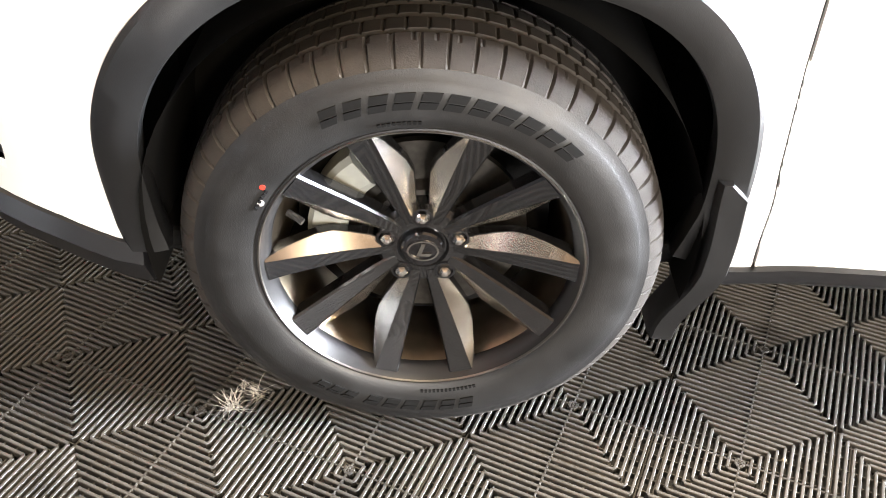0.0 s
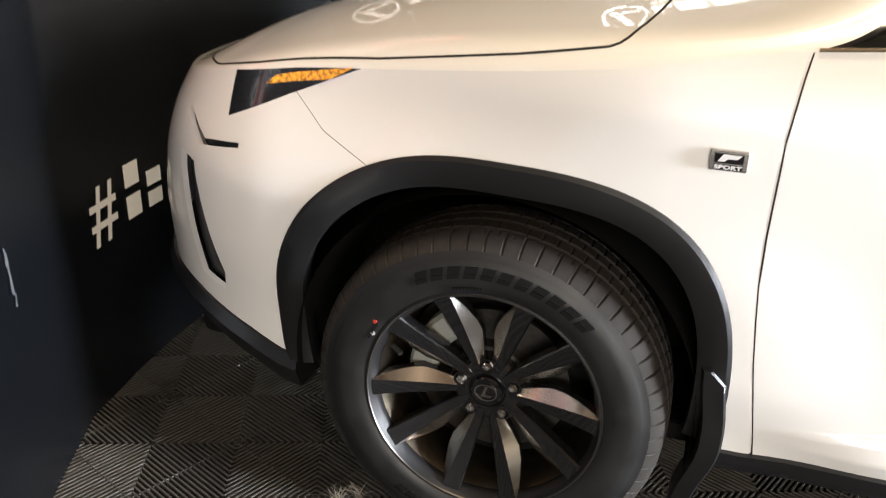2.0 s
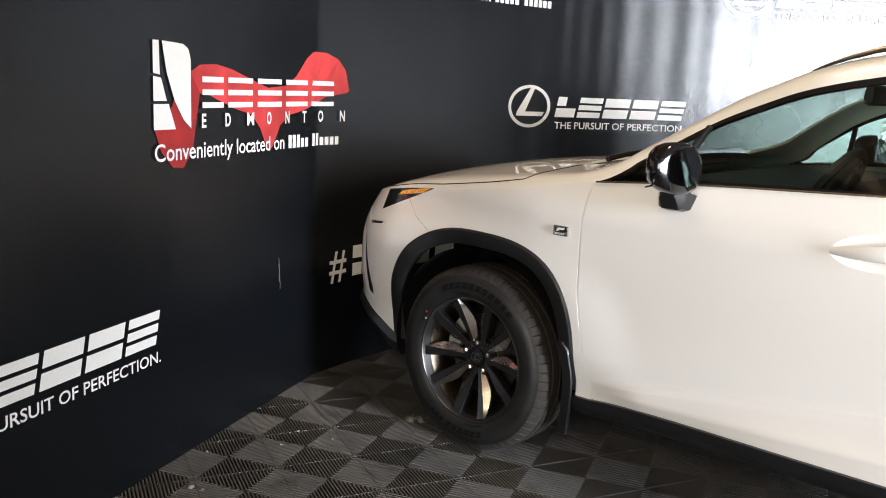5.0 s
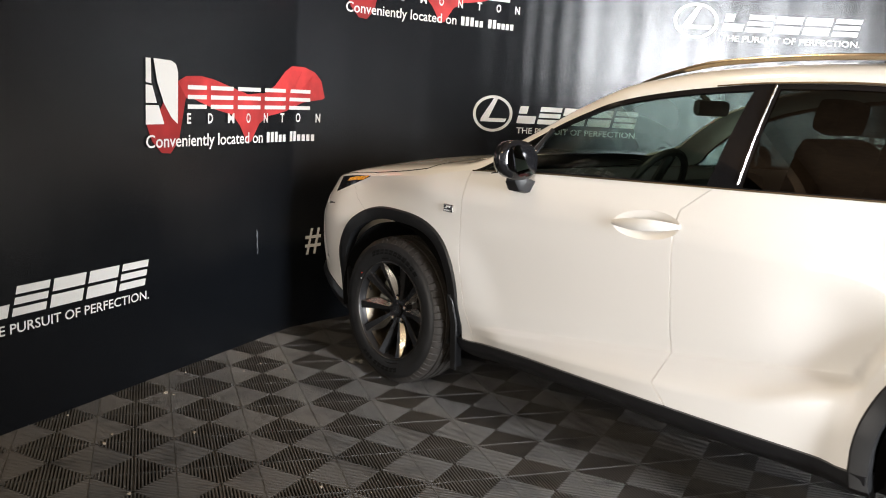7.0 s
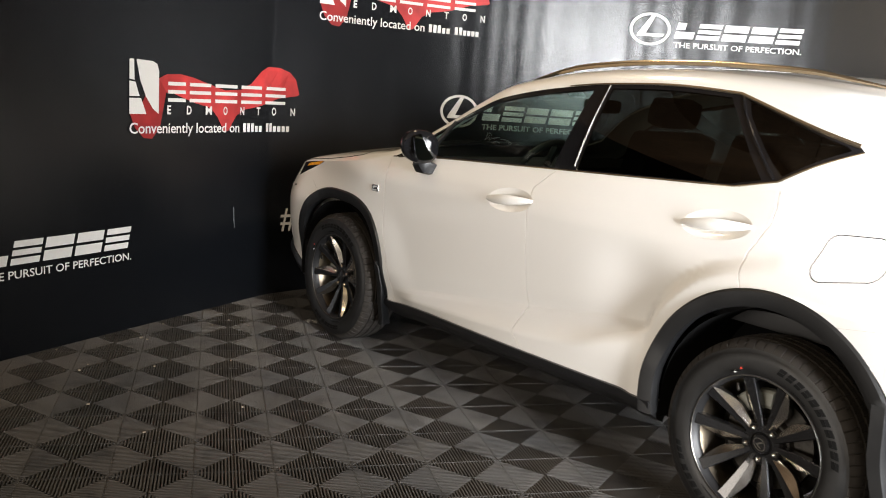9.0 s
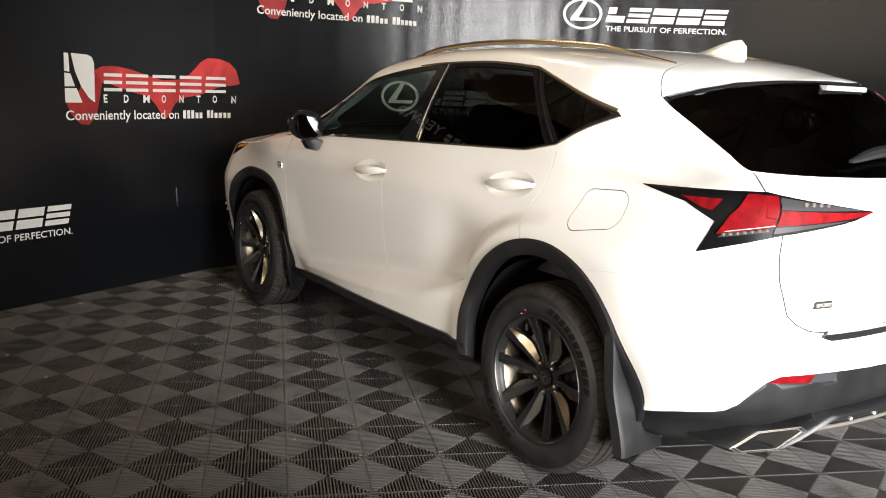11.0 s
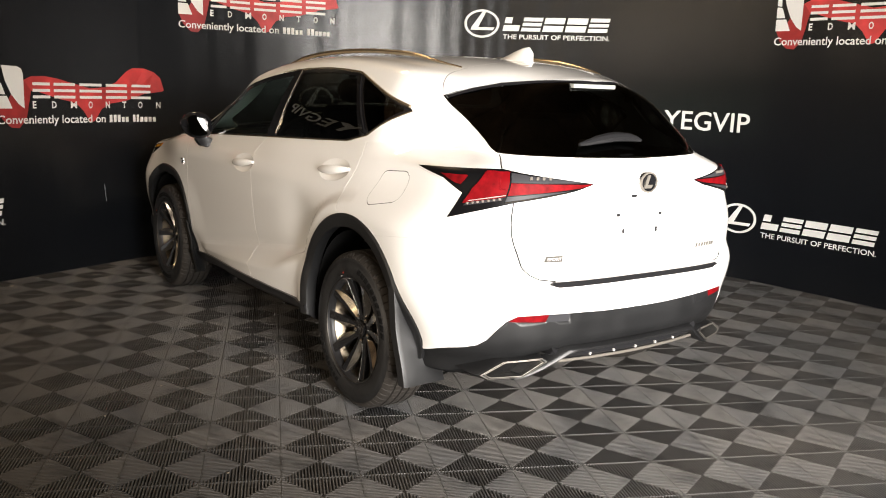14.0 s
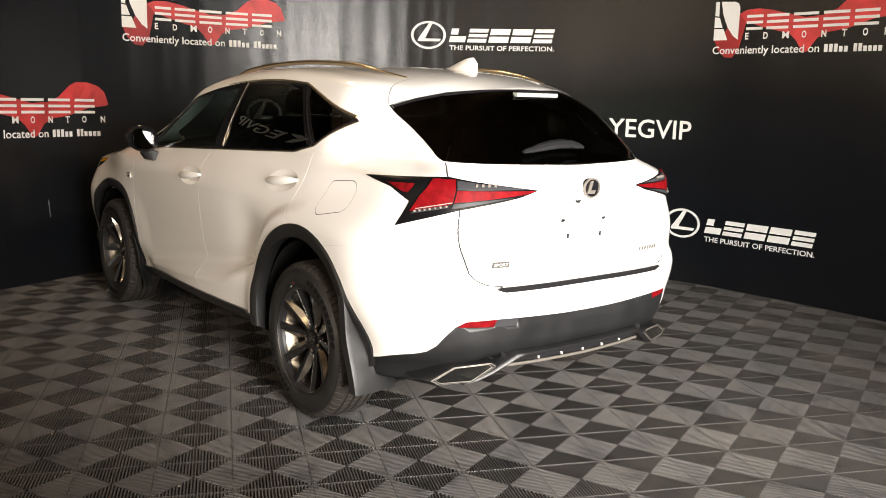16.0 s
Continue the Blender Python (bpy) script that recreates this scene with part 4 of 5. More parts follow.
rings = [[(c.x + dx, 0.004 + r * math.cos(a), 1.094 + 0.86 * r * math.sin(a)) for a in (2 * math.pi * k / 40 for k in range(40))] for r, dx in ((0.049, -0.006), (0.049, 0.004), (0.044, 0.008), (0.038, 0.006))]
loft(bm, rings)
badge = part("round_badge", bm, GLOSS_BLACK, gate, "round dark badge with a bright ring", smooth=40)
bm = bmesh.new()
rings = [[(c.x + 0.008 + dx, 0.004 + r * math.cos(a), 1.094 + 0.86 * r * math.sin(a)) for a in (2 * math.pi * k / 40 for k in range(40))] for r, dx in ((0.050, -0.004), (0.050, 0.002), (0.042, 0.003), (0.042, -0.002))]
loft(bm, rings, caps=False, loop=False)
prism(bm, [(c.x + 0.007, -0.016 + a, 1.094 + b) for a, b in ((0.012, 0.030), (0.026, 0.030), (0.012, -0.010), (0.042, -0.010), (0.034, -0.024), (-0.010, -0.024))], (0.004, 0, 0))
part("badge_shape", bm, BRIGHT_GREY, badge, "bright ring and bar")
for y, z, w, h in ((-0.137, 0.963, 0.016, 0.008), (0.110, 0.960, 0.016, 0.008), (-0.100, 0.895, 0.008, 0.017), (0.096, 0.893, 0.008, 0.017)):
    bm = bmesh.new()
    p = rear_point(y, z)
    box(bm, p - Vector((0.012, w / 2 + 0.002, h / 2 + 0.002)), p + Vector((0.0015, w / 2 + 0.002, h / 2 + 0.002)))
    part("screw_hole", bm, CLAD, gate, "plate mounting slot without a plate")
bm = bmesh.new()
p = rear_point(-0.06, 1.04)
prism(bm, [(p.x + 0.003, -0.085, 1.046), (p.x + 0.003, -0.045, 1.046), (p.x + 0.003, -0.055, 1.034), (p.x + 0.003, -0.075, 1.034)], (-0.012, 0, 0))
part("latch_opening", bm, CLAD, gate)


def bars(name, y0, y1, z0, z1, n, mat, parent, lean=0.3, label=""):
    """A row of plain blocks in place of lettering."""
    bm = bmesh.new()
    w = (y1 - y0) / n
    for k in range(n):
        a, b = y0 + w * k, y0 + w * (k + 0.42)
        sh = lean * (z1 - z0)
        x = rear_point((a + b) / 2, (z0 + z1) / 2).x
        prism(bm, [(x + 0.004, a, z0), (x + 0.004, b, z0), (x + 0.004, b + sh, z1), (x + 0.004, a + sh, z1)], (-0.008, 0, 0))
    return part(name, bm, mat, parent, label)


bars("model_badge", 0.375, 0.525, 0.790, 0.808, 7, RIM_EDGE, gate, label="small dark model badge")
bm = bmesh.new()
p, q = rear_point(-0.53, 0.803), rear_point(-0.412, 0.803)
prism(bm, [p + (q - p) * a + Vector((0.004, 0, b)) for a, b in ((0.30, -0.012), (1.0, -0.012), (1.0, 0.012), (0.36, 0.012))], (-0.008, 0, 0))
sport = part("sport_badge", bm, RIM_EDGE, gate, "small grey trim badge with silver word")


def letters(text, size, bold=0.0):
    """Flat mesh triangles of a line of text in the built-in font: points (x, y) from 0, and its faces."""
    cu = bpy.data.curves.new("text", "FONT")
    cu.body, cu.size, cu.offset = text, size, bold
    cu.resolution_u = 3
    ob = new("text", cu)
    me = bpy.data.meshes.new_from_object(ob.evaluated_get(bpy.context.evaluated_depsgraph_get()))
    pts, tris = [tuple(v.co[:2]) for v in me.vertices], [tuple(f.vertices) for f in me.polygons]
    bpy.data.objects.remove(ob), bpy.data.curves.remove(cu), bpy.data.meshes.remove(me)
    return pts, tris


bpy.context.view_layer.update()
pts, tris = letters("SPORT", 0.022, 0.0006)
wide = max(p[0] for p in pts)
bm = bmesh.new()
vs = [bm.verts.new(p + (q - p) * (0.40 + 0.55 * a / wide) + Vector((0.0062, 0, b * 0.72 - 0.0055))) for a, b in pts]
for t in tris:
    bm.faces.new([vs[i] for i in t])
part("word", bm, BRIGHT, sport)
bm = bmesh.new()
prism(bm, [p + (q - p) * a + Vector((0.0066, 0, b)) for a, b in ((0.05, -0.008), (0.12, -0.008), (0.30, 0.008), (0.13, 0.008))], (-0.002, 0, 0))
part("trim_mark", bm, BRIGHT, sport)

# fender badges
for side in (-1, 1):
    fender = doors["front_fender"][0 if side < 0 else 1]
    a = Vector(P(0.383, 0.911, side))
    bm = bmesh.new()
    box(bm, (0.354, a.y - 0.007, 0.895), (0.412, a.y + 0.007, 0.929), 0.002)
    fb = part("fender_badge", bm, SATIN, fender, "small rectangular metal trim badge")
    bm = bmesh.new()
    y = a.y + side * 0.0085
    prism(bm, [(0.361, y, 0.9085), (0.405, y, 0.9085), (0.405, y, 0.9235), (0.361, y, 0.9235)], (0, -side * 0.003, 0))
    prism(bm, [(0.361, y, 0.8985), (0.405, y, 0.8985), (0.405, y, 0.9055), (0.361, y, 0.9055)], (0, -side * 0.003, 0))
    part("badge_panel", bm, GLOSS_BLACK, fb)
    bm = bmesh.new()
    y += side * 0.001
    prism(bm, [(0.366, y, 0.911), (0.376, y, 0.911), (0.382, y, 0.916), (0.396, y, 0.916), (0.402, y, 0.923), (0.374, y, 0.923)], (0, -side * 0.002, 0))
    part("trim_mark", bm, LED_LENS, fb)
    bm = bmesh.new()
    pts, tris = letters("SPORT", 0.0085, 0.0003)
    wide = max(p[0] for p in pts)
    vs = [bm.verts.new((0.383 - side * (q[0] / wide - 0.5) * -0.042 * -1 if side > 0 else 0.362 + q[0] / wide * 0.042, y, 0.8992 + q[1])) for q in pts]
    for t in tris:
        bm.faces.new([vs[i] for i in t])
    part("word", bm, LED_LENS, fb)

# spoiler lip, brake light, wiper, shark fin
bm = bmesh.new()
box(bm, (3.192, -0.150, 1.463), (3.228, 0.095, 1.481), 0.004, None)
part("high_brake_lamp", bm, CALIPER, car, "pale high-level brake lamp under the spoiler")
bm = bmesh.new()
rings = []
for side in (-1, 1):
    row = []
    for u, v in ((2.885, 0.448), (2.955, 0.522), (3.014, 0.611), (3.093, 0.709), (3.135, 0.766), (3.185, 0.89), (3.20, 0.999)):
        p = Vector(U(u, v, side))
        row.append([p + Vector(d) for d in ((-0.05, 0, 0.004), (0.012, 0, -0.002), (0.018, 0, -0.012), (0.0, 0, -0.022), (-0.05, 0, -0.014))])
    rings = rings + (row if side < 0 else row[::-1])
loft(bm, rings)
part("spoiler_lip", bm, GLOSS_BLACK, car, "gloss black underside of the roof spoiler", smooth=40)
bm = bmesh.new()
wip = [Vector(U(u, v, sd)) + normal_at(U, u, v, sd) * 0.02 for u, v, sd in ((3.412, 0.625, -1), (3.408, 0.70, -1), (3.402, 0.77, -1), (3.397, 0.85, -1), (3.394, 0.92, -1), (3.396, 0.995, 1), (3.402, 0.945, 1), (3.408, 0.915, 1))]
tube(bm, wip, lambda t: 0.004 + 0.017 * math.sin(math.pi * min(1, t * 0.9 + 0.05)), 8)
part("rear_wiper", bm, TRIM_BLACK, car, "rear wiper parked low on the glass", smooth=True)
bm = bmesh.new()
rings = []
for k in range(13):
    t = k / 12
    x = 2.505 + 0.26 * t
    zb = U(x, 1.0)[2] - 0.004
    h = 0.073 * ease(0, 0.95, t) ** 0.9 if t < 0.93 else 0.073 * (1 - 0.3 * (t - 0.93) / 0.07)
    w = 0.034 * math.sin(math.pi * min(0.92, 0.12 + 0.8 * t)) ** 0.7
    rings.append([(x, -w, zb), (x, -w * 0.65, zb + h * 0.4), (x, -0.008, zb + h * 0.93), (x, 0, zb + h), (x, 0.008, zb + h * 0.93), (x, w * 0.65, zb + h * 0.4), (x, w, zb)])
loft(bm, rings)
part("roof_aerial", bm, PAINT, car, "white shark-fin aerial", smooth=45)

# door mirrors
for side in (-1, 1):
    bm = bmesh.new()
    rings = []
    for k in range(17):
        t = k / 16
        y = side * (0.862 + 0.165 * t)
        f = 1 - (2 * abs(t - 0.46)) ** 2.8 * 0.58
        x0, zc = 0.838 - 0.040 * t, 1.160 + 0.012 * t
        d, h = 0.100 * f * (1 - 0.20 * t), 0.078 * f
        ring = []
        for j in range(22):
            a = 2 * math.pi * j / 22
            ca, sa = math.cos(a), math.sin(a)
            q = (abs(ca) ** 2.8 + abs(sa) ** 2.8) ** (-1 / 2.8)
            px = ca * q
            ring.append((x0 + (px * 0.26 * d if px > 0 else px * d), y, zc + sa * q * h))
        rings.append(ring)
    loft(bm, rings)
    wing = part("door_mirror", bm, GLOSS_BLACK, car, "gloss black door mirror", smooth=50)
    bm = bmesh.new()
    ring = []
    for k in range(28):
        a = 2 * math.pi * k / 28
        q = (abs(math.cos(a)) ** 4 + abs(math.sin(a)) ** 4) ** -0.25
        ring.append((0.845 + 0.016 * math.cos(a) * q - 0.018 * math.sin(a) * q, side * (0.943 + 0.066 * math.cos(a) * q), 1.166 + 0.060 * math.sin(a) * q))
    prism(bm, ring, (0.006, 0, 0))
    part("mirror_glass", bm, MIRROR, wing, "mirror glass")
    bm = bmesh.new()
    tube(bm, [(0.775 - 0.02 * k / 8, side * (0.862 + 0.155 * k / 8), 1.120 - 0.01 * k / 8) for k in range(9)], 0.003, 6)
    part("mirror_trim", bm, SATIN, wing, smooth=True)
    bm = bmesh.new()
    loft(bm, [[(x, side * y, z) for x, z in ((0.740 - g, zz), (0.755, zz + 0.006), (0.822, zz + 0.006), (0.836 + g, zz), (0.830 + g, zz - h), (0.815, zz - h - 0.006), (0.760, zz - h - 0.006), (0.745 - g, zz - h))] for y, zz, h, g in ((0.800, 1.078, 0.030, 0.02), (0.845, 1.080, 0.036, 0.01), (0.880, 1.090, 0.052, 0.0), (0.915, 1.102, 0.056, -0.004), (0.940, 1.112, 0.030, -0.02))])
    part("mirror_foot", bm, TRIM_BLACK, wing, smooth=40)

# cabin seen through the glass
bm = bmesh.new()
box(bm, (0.55, -0.70, 0.80), (1.02, 0.70, 1.10), 0.05)
box(bm, (0.40, -0.68, 0.70), (3.1, 0.68, 0.80), 0.02)
part("dashboard", bm, CABIN, car, "black dashboard", smooth=40)


def seat(x, y):
    bm = bmesh.new()
    box(bm, (x - 0.25, y - 0.24, 0.72), (x + 0.27, y + 0.24, 0.88), 0.05)
    box(bm, (-0.06, -0.23, 0.0), (0.07, 0.23, 0.55), 0.05, Matrix.Translation((x + 0.22, y, 0.80)) @ Matrix.Rotation(radians(16), 4, "Y"))
    box(bm, (-0.045, -0.13, 0.56), (0.055, 0.13, 0.685), 0.04, Matrix.Translation((x + 0.22, y, 0.80)) @ Matrix.Rotation(radians(12), 4, "Y"))
    part("seat", bm, LEATHER, car, "dark leather seat with headrest", smooth=40)


for x, y in ((1.45, -0.36), (1.45, 0.36), (2.12, -0.36), (2.12, 0.36)):
    seat(x, y)
bm = bmesh.new()
m = Matrix.Translation((1.06, -0.36, 1.06)) @ Matrix.Rotation(radians(-64), 4, "Y")
tube(bm, [m @ Vector((0.185 * math.cos(a), 0.185 * math.sin(a), 0)) for a in (2 * math.pi * k / 28 for k in range(29))], 0.016, 8)
tube(bm, [m @ Vector((-0.17, 0, 0)), m @ Vector((0, 0, 0.01)), m @ Vector((0.17, 0, 0))], 0.02, 6)
tube(bm, [m @ Vector((0, -0.17, 0)), m @ Vector((0, 0, 0.01)), m @ Vector((0, 0.17, 0))], 0.02, 6)
part("steering_wheel", bm, CABIN, car, "black steering wheel", smooth=True)
bm = bmesh.new()
box(bm, (1.06, -0.13, 1.375), (1.10, 0.13, 1.445), 0.025)
tube(bm, [(1.07, 0, 1.43), (1.02, 0, 1.47)], 0.012, 6)
part("rear_view_mirror", bm, CABIN, car, "interior rear-view mirror", smooth=40)

# wheels
def build_wheel():
    bm = bmesh.new()
    lathe(bm, [(0.098, 0.2395), (0.106, 0.2375), (0.107, 0.2330), (0.098, 0.2300), (0.086, 0.2250), (0.072, 0.2200), (0.060, 0.2140), (-0.05, 0.1980), (-0.105, 0.2150), (-0.108, 0.2360)], 96)
    wheel = part("wheel", bm, BARREL, None, "dark twin-spoke alloy wheel with a black tyre", smooth=30)
    bm = bmesh.new()
    lathe(bm, [(0.0985, 0.2390), (0.1075, 0.2372), (0.1085, 0.2328), (0.101, 0.2290), (0.094, 0.2255), (0.088, 0.2205), (0.074, 0.2190)], 96)
    part("rim_flange", bm, RIM_DARK, wheel, "gloss dark rim flange", smooth=35)
    bm = bmesh.new()
    lathe(bm, [(0.1080, 0.2348), (0.1096, 0.2338), (0.1096, 0.2322), (0.1070, 0.2308)], 96)
    part("rim_edge", bm, RIM_EDGE, wheel, "thin dull rim edge", smooth=35)
    # tyre: sidewall and tread
    side_prof = [(0.088, 0.2365), (0.104, 0.2420), (0.1115, 0.2520), (0.1150, 0.2700), (0.1165, 0.2950), (0.1140, 0.3170), (0.1130, 0.3180), (0.1085, 0.3330)]
    bm = bmesh.new()
    lathe(bm, side_prof, 96)
    lathe(bm, [(-w, r) for w, r in side_prof], 96)
    tyre = part("tyre", bm, RUBBER, wheel, "black road tyre with raised sidewall marks", smooth=50)
    tread = [(0.1085, 0.3330), (0.1015, 0.3440), (0.0930, 0.3520), (0.0820, 0.3580), (0.0660, 0.3612), (0.0640, 0.3545), (0.0570, 0.3545), (0.0550, 0.3622), (0.0250, 0.3634), (0.0230, 0.3560), (0.0150, 0.3560), (0.0130, 0.3635)]
    tread = tread + [(-w, r) for w, r in tread[::-1]]
    bm = bmesh.new()
    N = 693

    def sipe(i, k, w, r):
        if abs(w) > 0.068 and abs(w) < 0.104 and i % 11 == 0:
            return r - 0.006
        if abs(w) <= 0.0665 and r > 0.36 and (i + int(abs(w) * 300)) % 9 == 0:
            return r - 0.003
        return r
    lathe(bm, tread, N, tweak=sipe)
    part("tread", bm, TREAD, tyre, "dusty brown-black tread with grooves", smooth=25)
    # raised blocks in place of sidewall lettering
    def block(bm, a0, a1, r0, r1, lean):
        pts = []
        for a, r in ((a0, r0), (a1, r0), (a1 + lean, r1), (a0 + lean, r1)):
            w = np.interp(r, [p[1] for p in side_prof[:6]], [p[0] for p in side_prof[:6]]) + 0.0026
            pts.append((r * math.cos(a), -w, r * math.sin(a)))
        prism(bm, pts, (0, 0.004, 0))
    for mid, count, step, r0, r1 in ((80, 11, 6.6, 0.280, 0.304), (268, 6, 6.2, 0.280, 0.302), (240, 3, 5.0, 0.282, 0.300)):
        for k in range(count):
            a = radians(mid + step * (count / 2 - k))
            h = radians(step * 0.36)
            bm = bmesh.new()
            block(bm, a - h, a + h, r0, r0 + 0.010, radians(-0.7))
            block(bm, a - h - radians(0.85), a + h - radians(0.85), r0 + 0.0125, r1, radians(-0.7))
            part("sidewall_mark", bm, LETTER, tyre)
    bm = bmesh.new()
    for mid, count in ((97, 9), (-80, 14), (150, 6)):
        for k in range(count):
            a = radians(mid + 1.5 * (count / 2 - k))
            block(bm, a - 0.008, a + 0.008, 0.2560, 0.2605, 0)
    tagged(part("fine_sidewall_marks", bm, LETTER, tyre), kind="stuff")
    for ang, r, mat, rad in ((146, 0.2660, RED_DOT, 0.0042), (152, 0.2560, WHITE_DOT, 0.0050)):
        bm = bmesh.new()
        a = radians(ang)
        c = Vector((r * math.cos(a), -0.1162 + (0.003 if r < 0.26 else 0.0008), r * math.sin(a)))
        prism(bm, [c + Vector((rad * math.cos(t), 0, rad * math.sin(t))) for t in (2 * math.pi * k / 14 for k in range(14))], (0, 0.004, 0))
        part("paint_dot", bm, mat, tyre)
    # spokes in pairs
    def polar(r, a, w):
        return Vector((r * math.cos(a), -w, r * math.sin(a)))
    rs = [0.046, 0.062, 0.085, 0.110, 0.135, 0.160, 0.185, 0.208, 0.2262]
    face = lambda r: 0.052 + 0.044 * ((r - 0.045) / 0.173) ** 1.3
    for k in range(5):
        for hand in (-1, 1):
            mid = radians(91.7 + 72 * k)
            bm, bf = bmesh.new(), bmesh.new()
            body, facet = [], []
            for i, r in enumerate(rs):
                t = i / (len(rs) - 1)
                ridge = hand * (radians(17.5) + 0.004 / r * 0)
                half_out = (0.014 + 0.024 * t) / r
                facet_w = (0.003 + 0.026 * min(t / 0.55, max(0.0, (1 - t) / 0.45))) / r
                lean = hand * radians(4.0) * (0.5 - t)
                a_r = mid + ridge * (0.80 + 0.24 * t) + lean
                a_o = a_r + hand * half_out
                a_i = a_r - hand * facet_w
                w = face(r)
                drop = 0.004 + 0.016 * math.sin(math.pi * min(1, t * 0.9 + 0.06))
                body.append([polar(r, a_o, w - 0.030), polar(r, a_o, w - 0.005), polar(r, a_o - hand * 0.003 / r, w - 0.001), polar(r, a_r, w), polar(r, a_i, w - drop - 0.001), polar(r, a_i, w - 0.036)])
                facet.append([polar(r, a_r - hand * 0.0006 / r, w + 0.0012), polar(r, a_i + hand * 0.0006 / r, w - drop + 0.0012), polar(r, a_i + hand * 0.0006 / r, w - drop - 0.003), polar(r, a_r - hand * 0.0006 / r, w - 0.003)])
            loft(bm, body)
            spoke = part("spoke", bm, ALLOY_BLACK, wheel, smooth=28)
            loft(bf, facet[1:])
            part("spoke_facet", bf, DARK_CHROME, wheel, "smoked machined facet", smooth=28)
    for piece in (wheel, *wheel.children):
        if piece.name.split(".")[0] in ("wheel", "rim_flange", "rim_edge", "spoke", "spoke_facet"):
            piece.data.transform(Matrix.Diagonal((1.035, 1, 1.035, 1)))
    # hub, cap, nuts
    bm = bmesh.new()
    lathe(bm, [(0.0, 0.078), (0.040, 0.074), (0.049, 0.066), (0.051, 0.040), (0.046, 0.036), (0.046, 0.001)], 60)
    part("hub", bm, ALLOY_BLACK, wheel, smooth=30)
    bm = bmesh.new()
    lathe(bm, [(0.046, 0.034), (0.056, 0.033), (0.059, 0.030), (0.060, 0.001)], 40)
    cap = part("centre_cap", bm, GLOSS_BLACK, wheel, "gloss black centre cap with a bright ring", smooth=30)
    bm = bmesh.new()
    ring = [[(rr * 1.05 * math.cos(a), -w, rr * 0.82 * math.sin(a)) for a in (2 * math.pi * j / 32 for j in range(32))] for rr, w in ((0.0235, 0.0598), (0.0235, 0.0618), (0.0205, 0.0618), (0.0205, 0.0598))]
    loft(bm, ring, caps=False)
    prism(bm, [(a, -0.0618, b) for a, b in ((-0.002, 0.014), (0.004, 0.014), (-0.002, -0.005), (0.014, -0.005), (0.010, -0.010), (-0.010, -0.010))], (0, 0.002, 0))
    part("cap_mark", bm, SATIN, cap)
    for k in range(5):
        a = radians(91.7 + 72 * k)
        bm = bmesh.new()
        lathe(bm, [(0.030, 0.0175), (0.0525, 0.0165), (0.0525, 0.0130), (0.036, 0.0125), (0.036, 0.001)], 20)
        part("nut_seat", bm, GLOSS_BLACK, wheel, smooth=30, at=Matrix.Translation((0.0572 * math.cos(a), 0, 0.0572 * math.sin(a))))
        bm = bmesh.new()
        lathe(bm, [(0.030, 0.0105), (0.056, 0.0105), (0.059, 0.0085), (0.062, 0.0050), (0.063, 0.0005)], 6)
        part("lug_nut", bm, CHROME, wheel, at=Matrix.Translation((0.0572 * math.cos(a), 0, 0.0572 * math.sin(a))))
    # brake
    bm = bmesh.new()
    lathe(bm, [(-0.010, 0.162), (0.004, 0.162), (0.004, 0.095), (0.020, 0.085), (0.020, 0.02)], 60)
    part("brake_disc", bm, STEEL, wheel, smooth=30)
    bm = bmesh.new()
    lathe(bm, [(-0.03, 0.20), (-0.03, 0.02)], 40)
    part("dust_shield", bm, UNDER, wheel)
    bm = bmesh.new()
    rings = []
    for k in range(9):
        a = radians(128 + 58 * k / 8)
        rings.append([polar(r, a, w) for r, w in ((0.118, -0.02), (0.118, 0.022), (0.130, 0.030), (0.172, 0.028), (0.180, 0.018), (0.180, -0.02))])
    loft(bm, rings)
    part("brake_caliper", bm, CALIPER, wheel, "grey cast brake caliper", smooth=35)
    a = radians(158)
    bm = bmesh.new()
    tube(bm, [polar(0.213, a, 0.078), polar(0.196, a, 0.084), polar(0.188, a, 0.088)], 0.0055, 8)
    part("valve", bm, STEEL, wheel, smooth=True)
    return wheel


wheel = build_wheel()
wheel.scale = (0.985, 0.985, 0.985)
wheel.parent = car
R_W = 0.3575
wheel.location = (0.0, -0.775, R_W)
for x, side, spin in ((2.66, -1, 40), (0.0, 1, 25), (2.66, 1, 60)):
    copy_thing(wheel, Matrix.Translation((x, side * 0.775, R_W)) @ (Matrix.Rotation(math.pi, 4, "Z") if side > 0 else Matrix()) @ Matrix.Rotation(radians(spin), 4, "Y"))

# ---- the backdrop, hall and floor ----
H_WALL = 3.0


def ripple(l, z):
    """Slack of the hanging cloth: soft upright folds, stronger towards the rounded corner."""
    amp = 0.0010 + 0.0036 * math.exp(-((l - 6.9) / 1.2) ** 2) * ease(0.5, 1.9, z)
    return amp * (math.sin(l * 15 + 2.2 * math.sin(l * 2.3)) + 0.6 * math.sin(l * 37 + 2.0 * math.sin(l * 5.1)) + 0.25 * math.sin(z * 2.5 + l * 9)) * 0.5


